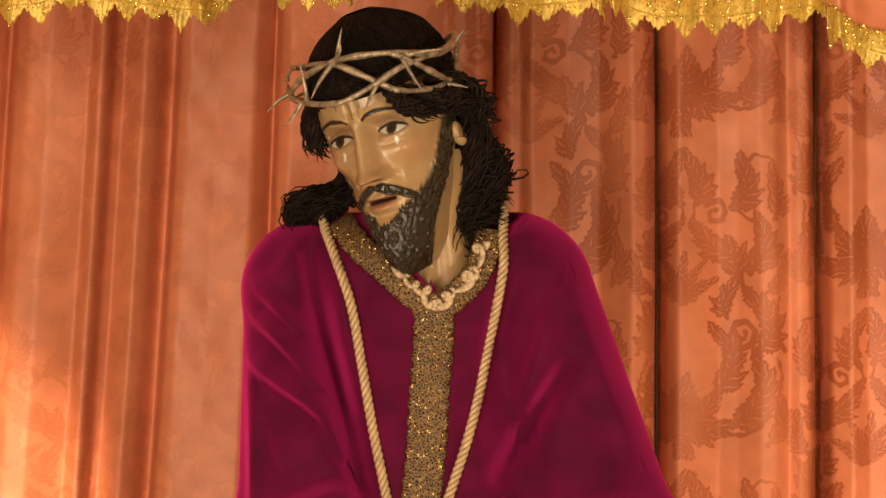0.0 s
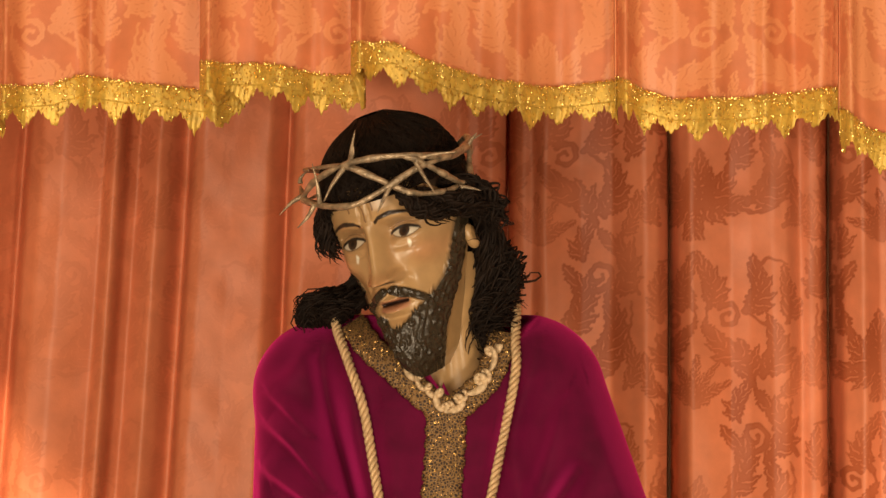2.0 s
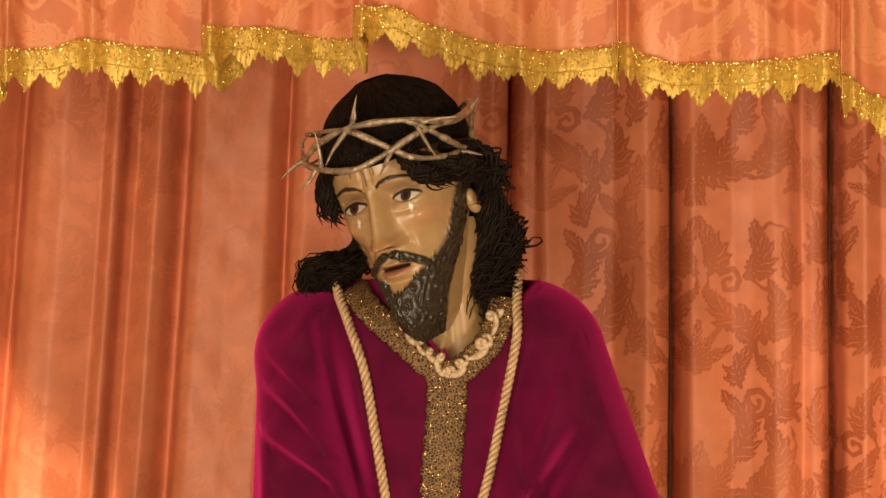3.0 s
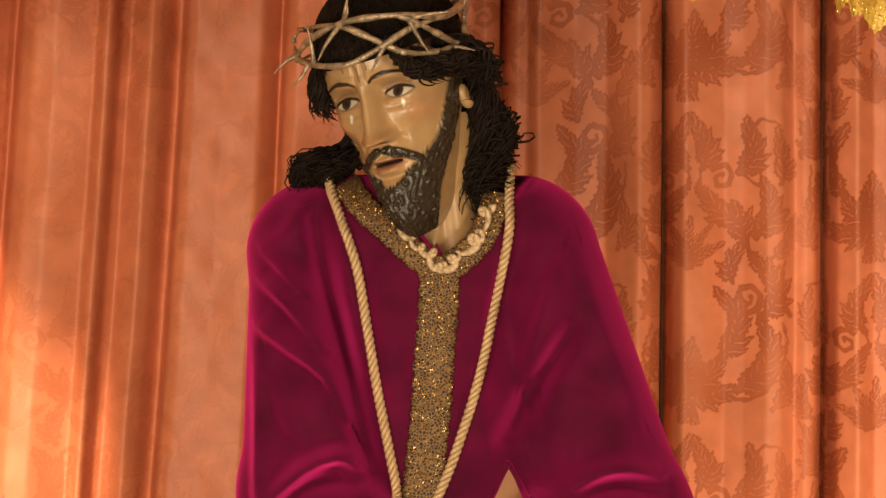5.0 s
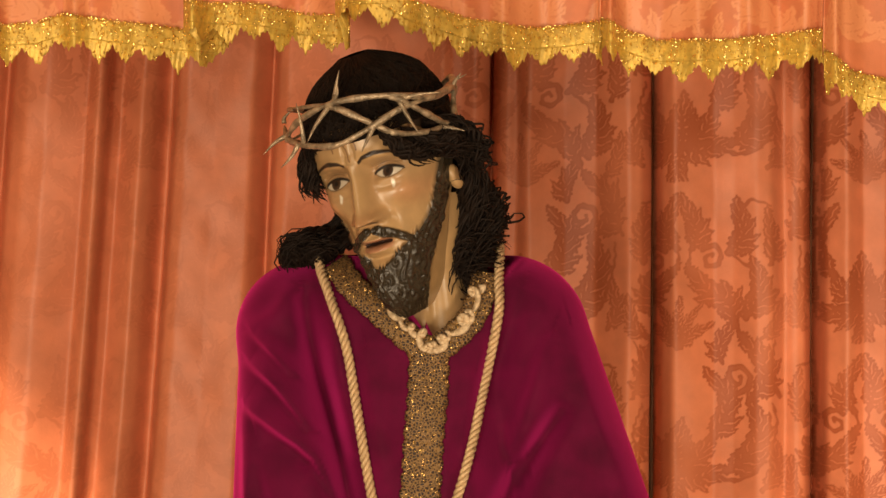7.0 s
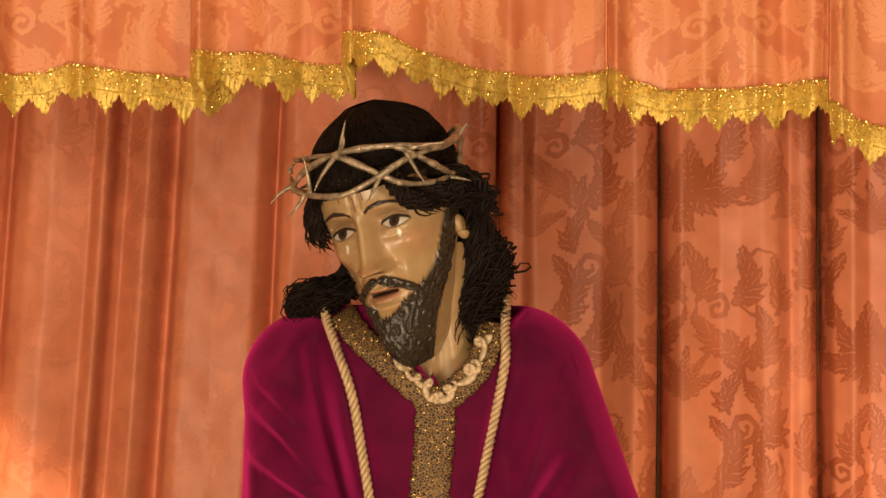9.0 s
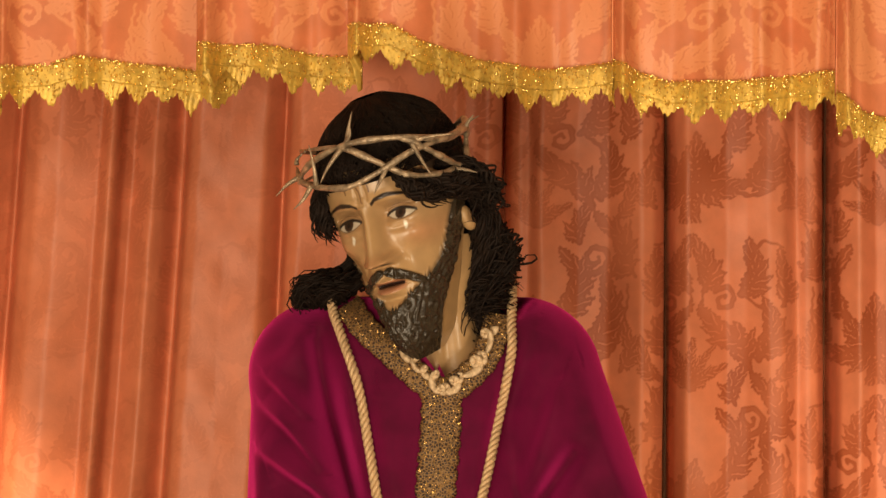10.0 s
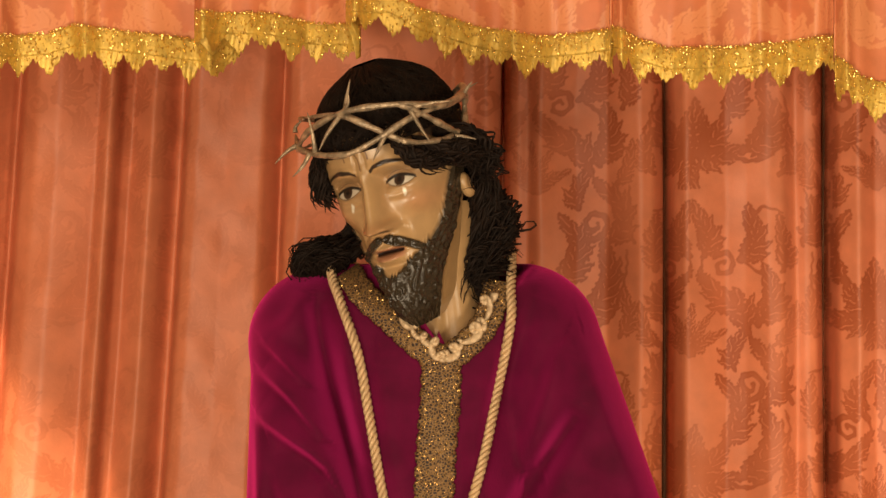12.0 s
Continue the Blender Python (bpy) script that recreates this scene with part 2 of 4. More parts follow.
def damask_tile():
    img = np.zeros((int(TILE_H / CELL), int(TILE_W / 2 / CELL)))
    stalk(img, [(0.050, 0.046), (0.080, 0.036), (0.112, 0.050), (0.132, 0.090), (0.130, 0.140)], 0.0030)
    stalk(img, [(0.104, 0.128), (0.094, 0.150), (0.100, 0.170)], 0.0030)
    stalk(img, [(0.100, 0.226), (0.086, 0.240), (0.080, 0.256)], 0.0034)
    stalk(img, [(0.142, 0.150), (0.132, 0.185), (0.140, 0.230)], 0.0026)
    stalk(img, [(0.104, 0.326), (0.086, 0.340), (0.066, 0.358)], 0.0030)
    stalk(img, [(0.020, 0.326), (0.008, 0.345), (0.010, 0.370)], 0.0028)
    stalk(img, [(0.086, 0.410), (0.104, 0.430), (0.130, 0.425)], 0.0028)
    # tall side leaves, and the scrolls between them
    acanthus(img, [(0.040, 0.096), (0.060, 0.122), (0.062, 0.152), (0.048, 0.176)], 0.030, 6)
    acanthus(img, [(0.070, 0.050), (0.094, 0.066), (0.108, 0.096), (0.104, 0.128)], 0.034, 6)
    scroll(img, 0.080, 0.180, 0.022, -1.9, 1.35, 1, 0.0046)
    acanthus(img, [(0.102, 0.150), (0.122, 0.172), (0.120, 0.204), (0.100, 0.226)], 0.030, 6)
    acanthus(img, [(0.062, 0.204), (0.056, 0.222), (0.068, 0.244)], 0.024, 4)
    # palmette of five leaves
    acanthus(img, [(0.006, 0.046), (0.030, 0.040), (0.052, 0.048)], 0.026, 4)
    acanthus(img, [(0.006, 0.052), (0.022, 0.064), (0.036, 0.084)], 0.026, 4)
    acanthus(img, [(0.0, 0.050), (0.0, 0.072), (0.0, 0.098)], 0.032, 5)
    acanthus(img, [(0.0, 0.040), (0.0, 0.024), (0.004, 0.006)], 0.022, 4)
    # fan over the plain vase shape
    for a, ln in ((0.0, 0.062), (0.35, 0.058), (0.78, 0.050)):
        acanthus(img, [(0.004 * a, 0.226), (0.5 * ln * math.sin(a), 0.226 + 0.5 * ln * math.cos(a)), (ln * math.sin(a * 1.25), 0.226 + ln * math.cos(a * 1.25))], 0.015, 4)
    # upper vine with curls
    acanthus(img, [(0.080, 0.252), (0.070, 0.284), (0.040, 0.302), (0.020, 0.326)], 0.030, 6)
    scroll(img, 0.040, 0.350, 0.019, 2.4, 1.3, -1, 0.0040)
    acanthus(img, [(0.094, 0.264), (0.112, 0.292), (0.104, 0.326)], 0.030, 6)
    acanthus(img, [(0.010, 0.366), (0.022, 0.392), (0.010, 0.424)], 0.026, 6)
    acanthus(img, [(0.066, 0.356), (0.088, 0.376), (0.086, 0.410)], 0.030, 6)
    acanthus(img, [(0.124, 0.340), (0.134, 0.370), (0.128, 0.405)], 0.022, 4)
    acanthus(img, [(0.122, 0.234), (0.136, 0.250), (0.142, 0.280)], 0.020, 4)
    acanthus(img, [(0.122, 0.020), (0.138, 0.042), (0.136, 0.072)], 0.022, 4)
    img = np.concatenate([img[:, ::-1], img], 1)
    # the rims of the leaves are woven denser than their middles
    wide = img.copy()
    for axis in (0, 1):
        wide = sum(np.roll(wide, k, axis) for k in range(-5, 6)) / 11
    return img * np.clip(1.40 - 0.65 * wide, 0.62, 1)


TILE = damask_tile()


def damask(u, v):
    """How strongly the woven figure shows, in straight repeat with a slight drift of the threads."""
    u, v = u / REPEAT, v / REPEAT
    u = u + 0.004 * np.sin(31 * v + 9 * u) + 0.0020 * np.sin(83 * v - 40 * u) + 0.0010 * np.sin(410 * v + 230 * u + 3 * np.sin(90 * u))
    v = v + 0.0035 * np.sin(27 * u + 6 * v) + 0.0010 * np.sin(370 * u - 190 * v + 3 * np.sin(70 * v))
    r, c = TILE.shape
    k = np.floor(u / TILE_W + 0.5)
    i = np.mod(v + 0.5 * TILE_H * np.mod(k, 2), TILE_H) / TILE_H * r
    j = np.mod(u / TILE_W + 0.5, 1) * c
    i0, j0 = i.astype(int) % r, np.minimum(j.astype(int), c - 1)
    fi, fj = i - np.floor(i), j - np.floor(j)
    i1, j1 = (i0 + 1) % r, np.minimum(j0 + 1, c - 1)
    return (TILE[i0, j0] * (1 - fj) + TILE[i0, j1] * fj) * (1 - fi) + (TILE[i1, j0] * (1 - fj) + TILE[i1, j1] * fj) * fi


# ---- back curtain ----
# where each fold's crest and hollow hang: across, and millimetres towards the nave
FOLDS_WEST = [(-1.024, 10), (-0.955, 40), (-0.886, 8), (-0.817, 40), (-0.748, 15), (-0.693, 42), (-0.644, 10), (-0.596, 38), (-0.558, 28), (-0.541, 4), (-0.529, -8), (-0.519, 20), (-0.500, 32), (-0.472, 34), (-0.444, 25), (-0.425, 20), (-0.411, 33), (-0.403, 29), (-0.398, 10), (-0.386, 4), (-0.372, 13), (-0.358, 21), (-0.344, 12), (-0.331, -4), (-0.323, -6), (-0.317, 16), (-0.303, 21), (-0.265, 20), (-0.237, 23), (-0.218, 24), (-0.204, 10), (-0.195, -4), (-0.190, 18), (-0.175, 27), (-0.127, 22)]
FOLDS_EAST = [(-0.058, 24), (-0.017, 20), (0.019, 25), (0.028, 15), (0.042, 12), (0.059, 15), (0.072, 7), (0.080, -6), (0.086, 14), (0.097, 21), (0.111, 17), (0.123, 27), (0.142, 20), (0.170, 12), (0.208, 10), (0.225, 19), (0.246, 28), (0.263, 22), (0.275, 5), (0.280, -14), (0.285, 12), (0.301, 27), (0.325, 21), (0.353, 12), (0.377, 17), (0.404, 28), (0.422, 26), (0.439, 11), (0.453, 17), (0.466, 14), (0.476, -10), (0.484, -22), (0.489, 14), (0.515, 32), (0.537, 16), (0.563, 20), (0.598, 38), (0.660, 8), (0.722, 38), (0.791, 8), (0.853, 38), (0.977, 10), (1.156, 30)]


def curtain_depth(x, z):
    """How far the cloth stands towards the nave."""
    x = x - 0.07 * (z - 1.65) * np.clip((0.1 - x) / 0.4, 0, 1) + 0.0016 * np.sin(5 * z + 9 * x)
    fx, fd = zip(*(FOLDS_WEST + FOLDS_EAST))
    fine = np.arange(-1.6, 1.6, 0.0005)
    prof = np.interp(fine, fx, fd) * 0.00165
    soft = np.exp(-(np.arange(-30, 31) / 9.0) ** 2)
    round_ = np.convolve(prof, soft / soft.sum(), "same")
    edge = np.exp(-(np.arange(-16, 17) / 5.5) ** 2)
    crisp = np.convolve(prof, edge / edge.sum(), "same")
    prof = np.minimum(round_, 0.3 * round_ + 0.7 * crisp)
    out = np.interp(x, fine, prof) * (0.92 + 0.10 * np.sin(3.1 * z + 11 * x))
    # narrow pinched creases
    for x0, d, w in ((0.2803, 0.034, 0.0022), (0.481, 0.026, 0.0048), (0.0815, 0.012, 0.003)):
        out -= d * np.exp(-((x - x0) / w) ** 2)
    # soft buckles in the cloth
    out += 0.0030 * np.sin(34 * x + 15 * z + 1.5 * np.sin(7 * z + 5 * x)) * np.sin(11 * x - 6 * z + 1.2)
    out += 0.0016 * np.sin(62 * x - 23 * z + 2 * np.sin(9 * z)) * np.sin(17 * z + 8 * x)
    out += 0.0009 * np.sin(75 * z + 45 * x + 2 * np.sin(21 * x)) * np.sin(19 * x + 13 * z)
    return out


def curtain():
    x = np.concatenate([np.linspace(-1.15, -0.60, 60), np.linspace(-0.597, 0.597, 1040), np.linspace(0.60, 1.15, 60)])
    z = np.concatenate([np.linspace(0.03, 1.18, 40), np.linspace(1.182, 1.95, 660), np.linspace(1.96, 2.4, 20)])
    X, Z = np.meshgrid(x, z)
    D = curtain_depth(X, Z)
    lean = X - 0.07 * (Z - 1.65) * np.clip((0.1 - X) / 0.4, 0, 1)
    slack = np.interp(lean, [-1.2, -0.532, -0.528, -0.402, -0.398, -0.325, -0.321, -0.196, -0.190, 0.079, 0.083, 0.279, 0.282, 0.484, 0.488, 1.2],
                      [0.0, 0.0, 0.06, 0.06, 0.02, 0.02, -0.05, -0.05, 0.03, 0.03, -0.063, -0.063, 0.0, 0.0, 0.035, 0.035])
    U = X + 0.15 * D + slack
    # figure woven weaker left of centre, imitating the satin's sheen
    show = 0.22 + 0.78 * np.clip((X + 0.15) / 0.3, 0, 1) + 0.45 * np.clip((-0.32 - X) / 0.06, 0, 1) * (1 + np.sin(6 * Z + 11 * X)) * 0.5
    # patchy fading of the figure stands in for sheen on the folds
    sheen_fade = np.sin(29 * X + 5 * Z + 2 * np.sin(8 * Z)) * np.sin(13 * Z - 9 * X + 1) + 0.6 * np.sin(61 * X - 21 * Z + 2 * np.sin(19 * Z))
    show = show * np.clip(0.84 + 0.26 * sheen_fade, 0.25, 1.15)
    thing = tagged(new("curtain"), "salmon-red damask curtain hanging in long soft folds", "curtain")
    part("cloth", surface("curtain_cloth", np.stack([X, 3.885 - D, Z], -1), mats=[DAMASK], attr={"weave": damask(U - 0.317, Z - 1.332) * show}), thing)
    Xb, Zb = np.meshgrid(np.linspace(-1.15, 1.15, 460), np.linspace(0.03, 2.4, 60))
    part("lining", surface("curtain_lining", np.stack([Xb, 3.892 - curtain_depth(Xb, Zb), Zb], -1), mats=[LINING]), thing, "plain tan lining behind the damask")
    return thing


curtain()

# ---- valance with gold fringe ----
PANELS = [  # per pleat: x, height of the cloth's hem
    [(-0.76, 1.90), (-0.62, 1.89), (-0.505, 1.88)],
    [(-0.505, 1.899), (-0.45, 1.903), (-0.42, 1.913), (-0.35, 1.904), (-0.275, 1.8955), (-0.246, 1.894), (-0.236, 1.904), (-0.229, 1.920)],
    [(-0.275, 1.927), (-0.20, 1.926), (-0.14, 1.914), (-0.088, 1.914)],
    [(-0.101, 1.949), (-0.055, 1.951), (-0.016, 1.929), (0.05, 1.909), (0.115, 1.899), (0.16, 1.902), (0.204, 1.908)],
    [(0.204, 1.909), (0.235, 1.895), (0.267, 1.885), (0.34, 1.885), (0.463, 1.899)],
    [(0.463, 1.872), (0.49, 1.850), (0.53, 1.84), (0.60, 1.85), (0.70, 1.86)],
    [(0.70, 1.89), (0.85, 1.88), (0.95, 1.89)],
]


def valance_columns():
    X, Y, Hm = [], [], []
    for k, pn in enumerate(PANELS):
        px, pz = zip(*pn)
        step = (px[-1] - px[0])
        x = np.linspace(px[0] - 0.004, px[-1], max(8, int(step / 0.0012)))
        t = (x - x[0]) / (x[-1] - x[0])
        front = 0.018 if k != 4 else 0.006
        y = 3.665 - front * (1 - t) ** 1.5 - 0.010 * np.sin(np.pi * t) - 0.005 * np.sin(3 * np.pi * t + k) - 0.026 * np.exp(-(((x - x[0]) - 0.010) / 0.009) ** 2)
        X += list(x)
        Y += list(y)
        Hm += list(np.interp(x, px, pz))
        if k + 1 < len(PANELS):  # the fold back under the next pleat
            nx, nz, ny = PANELS[k + 1][0][0] - 0.004, PANELS[k + 1][0][1], 3.665 - 0.030
            for s in np.linspace(0.15, 0.9, 6):
                X.append(px[-1] + (nx - px[-1]) * s)
                Y.append(y[-1] + (ny + 0.006 - y[-1]) * s)
                Hm.append(pz[-1] + (nz - pz[-1]) * s)
    return np.array(X), np.array(Y), np.array(Hm)


def valance():
    x, y, hem = valance_columns()
    arc = np.concatenate([[0], np.cumsum(np.hypot(np.diff(x), np.diff(y)))])
    s = np.concatenate([np.linspace(0, 0.16, 90), np.linspace(0.17, 0.5, 20)])
    for x0, d, w in ((-0.50, 0.016, 0.012), (-0.405, 0.018, 0.010), (-0.33, 0.010, 0.020), (-0.262, 0.016, 0.010), (-0.19, 0.012, 0.018), (-0.150, -0.008, 0.010), (-0.088, 0.014, 0.012), (0.0, 0.014, 0.016), (0.045, -0.010, 0.014),
                     (0.09, 0.016, 0.012), (0.135, -0.008, 0.014), (0.215, 0.020, 0.012), (0.27, -0.008, 0.016), (0.315, 0.014, 0.014), (0.375, 0.012, 0.010), (0.41, -0.010, 0.010), (0.44, 0.014, 0.012), (0.485, 0.014, 0.014)):
        y = y - d * np.exp(-((x - x0) / w) ** 2)
    S, X = np.meshgrid(s, x, indexing="ij")
    Z = hem[None] + S
    Y = y[None] * np.exp(-S * 1.5) + 3.655 * (1 - np.exp(-S * 1.5)) + 0.002 * np.sin(60 * X + 25 * S) + 0.0025 * np.sin(38 * X - 30 * S + 3 * np.sin(17 * X)) * np.exp(-S * 6)
    thing = tagged(new("valance"), "pleated salmon damask valance edged with gold fringe", "valance")
    me = surface("valance_cloth", np.stack([X, Y, Z], -1), mats=[VALANCE], attr={"weave": damask(arc[None] * 0.9 - 0.05 + 0 * S, Z - 1.86)})
    ob = part("cloth", me, thing)
    so = ob.modifiers.new("thickness", "SOLIDIFY")
    so.thickness = 0.0015
    # toothed gold braid
    ph = np.mod(arc / 0.0325 + 0.12 * np.sin(arc * 23), 1)
    tooth = np.round((1 - np.abs(2 * ph - 1)) * 5) / 5
    fine = 0.0045 * np.abs(2 * np.mod(arc / 0.0066, 1) - 1)
    drop = 0.027 + (0.017 + 0.006 * np.sin(np.floor(arc / 0.0325) * 2.3)) * tooth + fine
    ridge = y - 0.004

    def fold_back(cols, top, bottom, n, back=0.0):
        """A strip of braid with a front and a back, over some columns."""
        t = np.linspace(0, 1, n)[None]
        z = hem[cols][:, None] + 0.004 - (top[:, None] + (bottom - top)[:, None] * t)
        full = (top[:, None] + (bottom - top)[:, None] * t) / 0.05
        yy = ridge[cols][:, None] + back - 0.003 * np.sin(np.pi * np.clip(full, 0, 1)) + 0.0005 * np.sin(arc[cols][:, None] * 1047 + 9 * full) * full
        f = np.stack([x[cols][:, None] + 0 * t, yy, z], -1)
        return np.concatenate([f, (f + (0, 0.002, 0))[:, ::-1]], 1)

    every = np.arange(len(x))
    flat = 0 * arc
    fr = part("gold_fringe", surface("gold_fringe", fold_back(every, flat, flat + 0.025, 8), closed=True, mats=[GOLD]), thing, "toothed metallic gold fringe")
    number = np.floor(arc / 0.0325 + 0.12 * np.sin(arc * 23)).astype(int)
    for k in np.unique(number):
        cols = np.flatnonzero(number == k)
        cols = np.append(cols, min(cols[-1] + 1, len(x) - 1))
        if len(cols) > 3:
            part("tooth", surface("tooth", fold_back(cols, flat[cols] + 0.021, drop[cols], 8, 0.0008), closed=True, mats=[GOLD]), fr)
    # tinsel thread ends, past counting
    rng = np.random.default_rng(8)
    h = Heap()
    seen = np.flatnonzero((x > -0.62) & (x < 0.62))
    for _ in range(5200):
        k = rng.choice(seen)
        t = rng.random() ** 2.4
        p = np.array([x[k], y[k] - 0.0062 - 0.003 * math.sin(math.pi * t), hem[k] + 0.005 - t * drop[k]])
        ax = rng.normal(0, 0.55, 3) + (0, -1, 0.1)
        ax /= np.linalg.norm(ax)
        e1 = np.cross(ax, (0, 0, 1.0))
        e1 /= np.linalg.norm(e1)
        e2 = np.cross(ax, e1)
        r = rng.uniform(0.0004, 0.0011)
        h.add([p + r * e1, p + r * 2.2 * e2, p - r * e1, p - r * 2.2 * e2, p + ax * r], [(0, 1, 4), (1, 2, 4), (2, 3, 4), (3, 0, 4)])
    tagged(part("tinsel", h.mesh("tinsel", [GLITTER], False), fr, "sparkling gold tinsel threads"), kind="stuff")
    return thing


valance()


# ---- robe: a velvet tunic with wide sleeves ----
def smin(a, b, k):
    h = np.clip(0.5 + 0.5 * (b - a) / k, 0, 1)
    return b * (1 - h) + a * h - k * h * (1 - h)


def cone(p, a, b, ra, rb, squash=1.0):
    """Distance to a capsule with two radii; squash flattens it in depth."""
    a, b = np.array(a), np.array(b)
    q = p - a
    d = b - a
    t = np.clip((q @ d) / (d @ d), 0, 1)
    v = q - t[..., None] * d
    v = v * np.array([1, squash, 1])
    return np.linalg.norm(v, axis=-1) - (ra + (rb - ra) * t)


def robe_field(p):
    d = cone(p, (-0.02, 3.47, 1.52), (0.0, 3.46, 1.15), 0.135, 0.17, 1.15)
    d = smin(d, cone(p, (0.0, 3.47, 1.15), (0.02, 3.48, 0.10), 0.17, 0.30, 1.1), 0.05)
    d = smin(d, cone(p, (-0.128, 3.46, 1.560), (0.092, 3.46, 1.565), 0.078, 0.078), 0.03)
    d = smin(d, cone(p, (-0.133, 3.45, 1.555), (-0.142, 3.40, 1.30), 0.070, 0.068), 0.012)
    d = smin(d, cone(p, (-0.142, 3.40, 1.30), (-0.03, 3.30, 1.22), 0.070, 0.06), 0.02)
    d = smin(d, cone(p, (0.105, 3.45, 1.555), (0.195, 3.41, 1.27), 0.074, 0.082), 0.012)
    d = smin(d, cone(p, (0.195, 3.41, 1.27), (0.04, 3.30, 1.20), 0.085, 0.06), 0.02)
    return d


# run of the fold (x, z), height, width on its soft and on its steep side
WEST_CREASES = [
    ([(-0.185, 1.560), (-0.164, 1.542), (-0.143, 1.521)], 0.005, 0.014, 0.005),
    ([(-0.189, 1.530), (-0.158, 1.506), (-0.122, 1.464)], 0.008, 0.022, 0.006),
    ([(-0.194, 1.485), (-0.152, 1.458), (-0.116, 1.431), (-0.091, 1.383)], 0.011, 0.030, 0.007),
    ([(-0.196, 1.473), (-0.193, 1.404), (-0.190, 1.284)], 0.007, 0.014, 0.006),
    ([(-0.176, 1.299), (-0.140, 1.333), (-0.104, 1.348), (-0.083, 1.339)], 0.012, 0.012, 0.008),
    ([(-0.176, 1.284), (-0.134, 1.314), (-0.086, 1.321)], -0.008, 0.010, 0.010),
    ([(-0.131, 1.596), (-0.116, 1.512), (-0.092, 1.428), (-0.068, 1.326)], -0.012, 0.014, 0.010),
    ([(-0.098, 1.572), (-0.092, 1.512), (-0.074, 1.440)], 0.004, 0.014, 0.010),
    ([(-0.176, 1.440), (-0.158, 1.392), (-0.122, 1.350)], 0.005, 0.030, 0.014),
    ([(-0.146, 1.614), (-0.158, 1.584), (-0.185, 1.566)], 0.004, 0.018, 0.012),
]
EAST_CREASES = [
    ([(-0.074, 1.320), (-0.098, 1.368), (-0.122, 1.410)], 0.006, 0.016, 0.008),
    ([(0.145, 1.476), (0.112, 1.425), (0.075, 1.362)], -0.011, 0.012, 0.012),
    ([(0.133, 1.551), (0.115, 1.497), (0.097, 1.440)], 0.006, 0.022, 0.010),
    ([(0.151, 1.314), (0.178, 1.330), (0.208, 1.333), (0.241, 1.325)], 0.006, 0.014, 0.007),
    ([(0.142, 1.296), (0.190, 1.313), (0.244, 1.305)], -0.008, 0.012, 0.010),
    ([(0.160, 1.560), (0.187, 1.470), (0.220, 1.392)], 0.005, 0.024, 0.016),
    ([(0.106, 1.608), (0.082, 1.542), (0.064, 1.488)], -0.005, 0.016, 0.012),
    ([(-0.062, 1.536), (-0.050, 1.464), (-0.038, 1.404)], 0.004, 0.020, 0.014),
    ([(0.052, 1.512), (0.040, 1.440), (0.052, 1.368)], 0.004, 0.020, 0.014),
]


def robe_relief(x, z, neck=True):
    """Ridges and hollows of the folds, towards the nave."""
    out = 0.0015 * np.sin(70 * x + 18 * z + 2 * np.sin(30 * z)) + 0.002 * np.sin(33 * x - 41 * z)
    for run, h, soft, steep in WEST_CREASES + EAST_CREASES:
        c = smooth_path(run, 7)
        best, gain = np.full(x.shape, 9.0), np.zeros(x.shape)
        for k in range(6):
            (x0, z0), (x1, z1) = c[k], c[k + 1]
            dx, dz = x1 - x0, z1 - z0
            t = np.clip(((x - x0) * dx + (z - z0) * dz) / (dx * dx + dz * dz), 0, 1)
            ex, ez = x - x0 - t * dx, z - z0 - t * dz
            d = np.hypot(ex, ez)
            side = np.where(dx * ez - dz * ex > 0, soft, steep)
            g = h * np.sin(np.pi * np.clip(0.10 + 0.80 * (k + t) / 6, 0, 1)) ** 0.7 * np.exp(-(d / side) ** 2)
            gain = np.where(d < best, g, gain)
            best = np.minimum(best, d)
        out = out + 3.2 * gain
    if not neck:
        return out
    # the open neck
    side = np.abs(x - 0.006 - 0.35 * (z - 1.546) * (x > 0))
    out = out - 0.05 * np.clip((0.75 * (z - 1.548) - side) / 0.01, 0, 1) * (z < 1.66)
    return out


def robe_front(x, z, neck=True):
    """Depth of the cloth's front at (x, z)."""
    x, z = np.broadcast_arrays(np.asarray(x, float), np.asarray(z, float))
    y = np.full(x.shape, 3.05)
    for _ in range(60):
        y = y + 0.8 * np.clip(robe_field(np.stack([x, y, z], -1)), 0, 0.2)
    return y - robe_relief(x, z, neck)


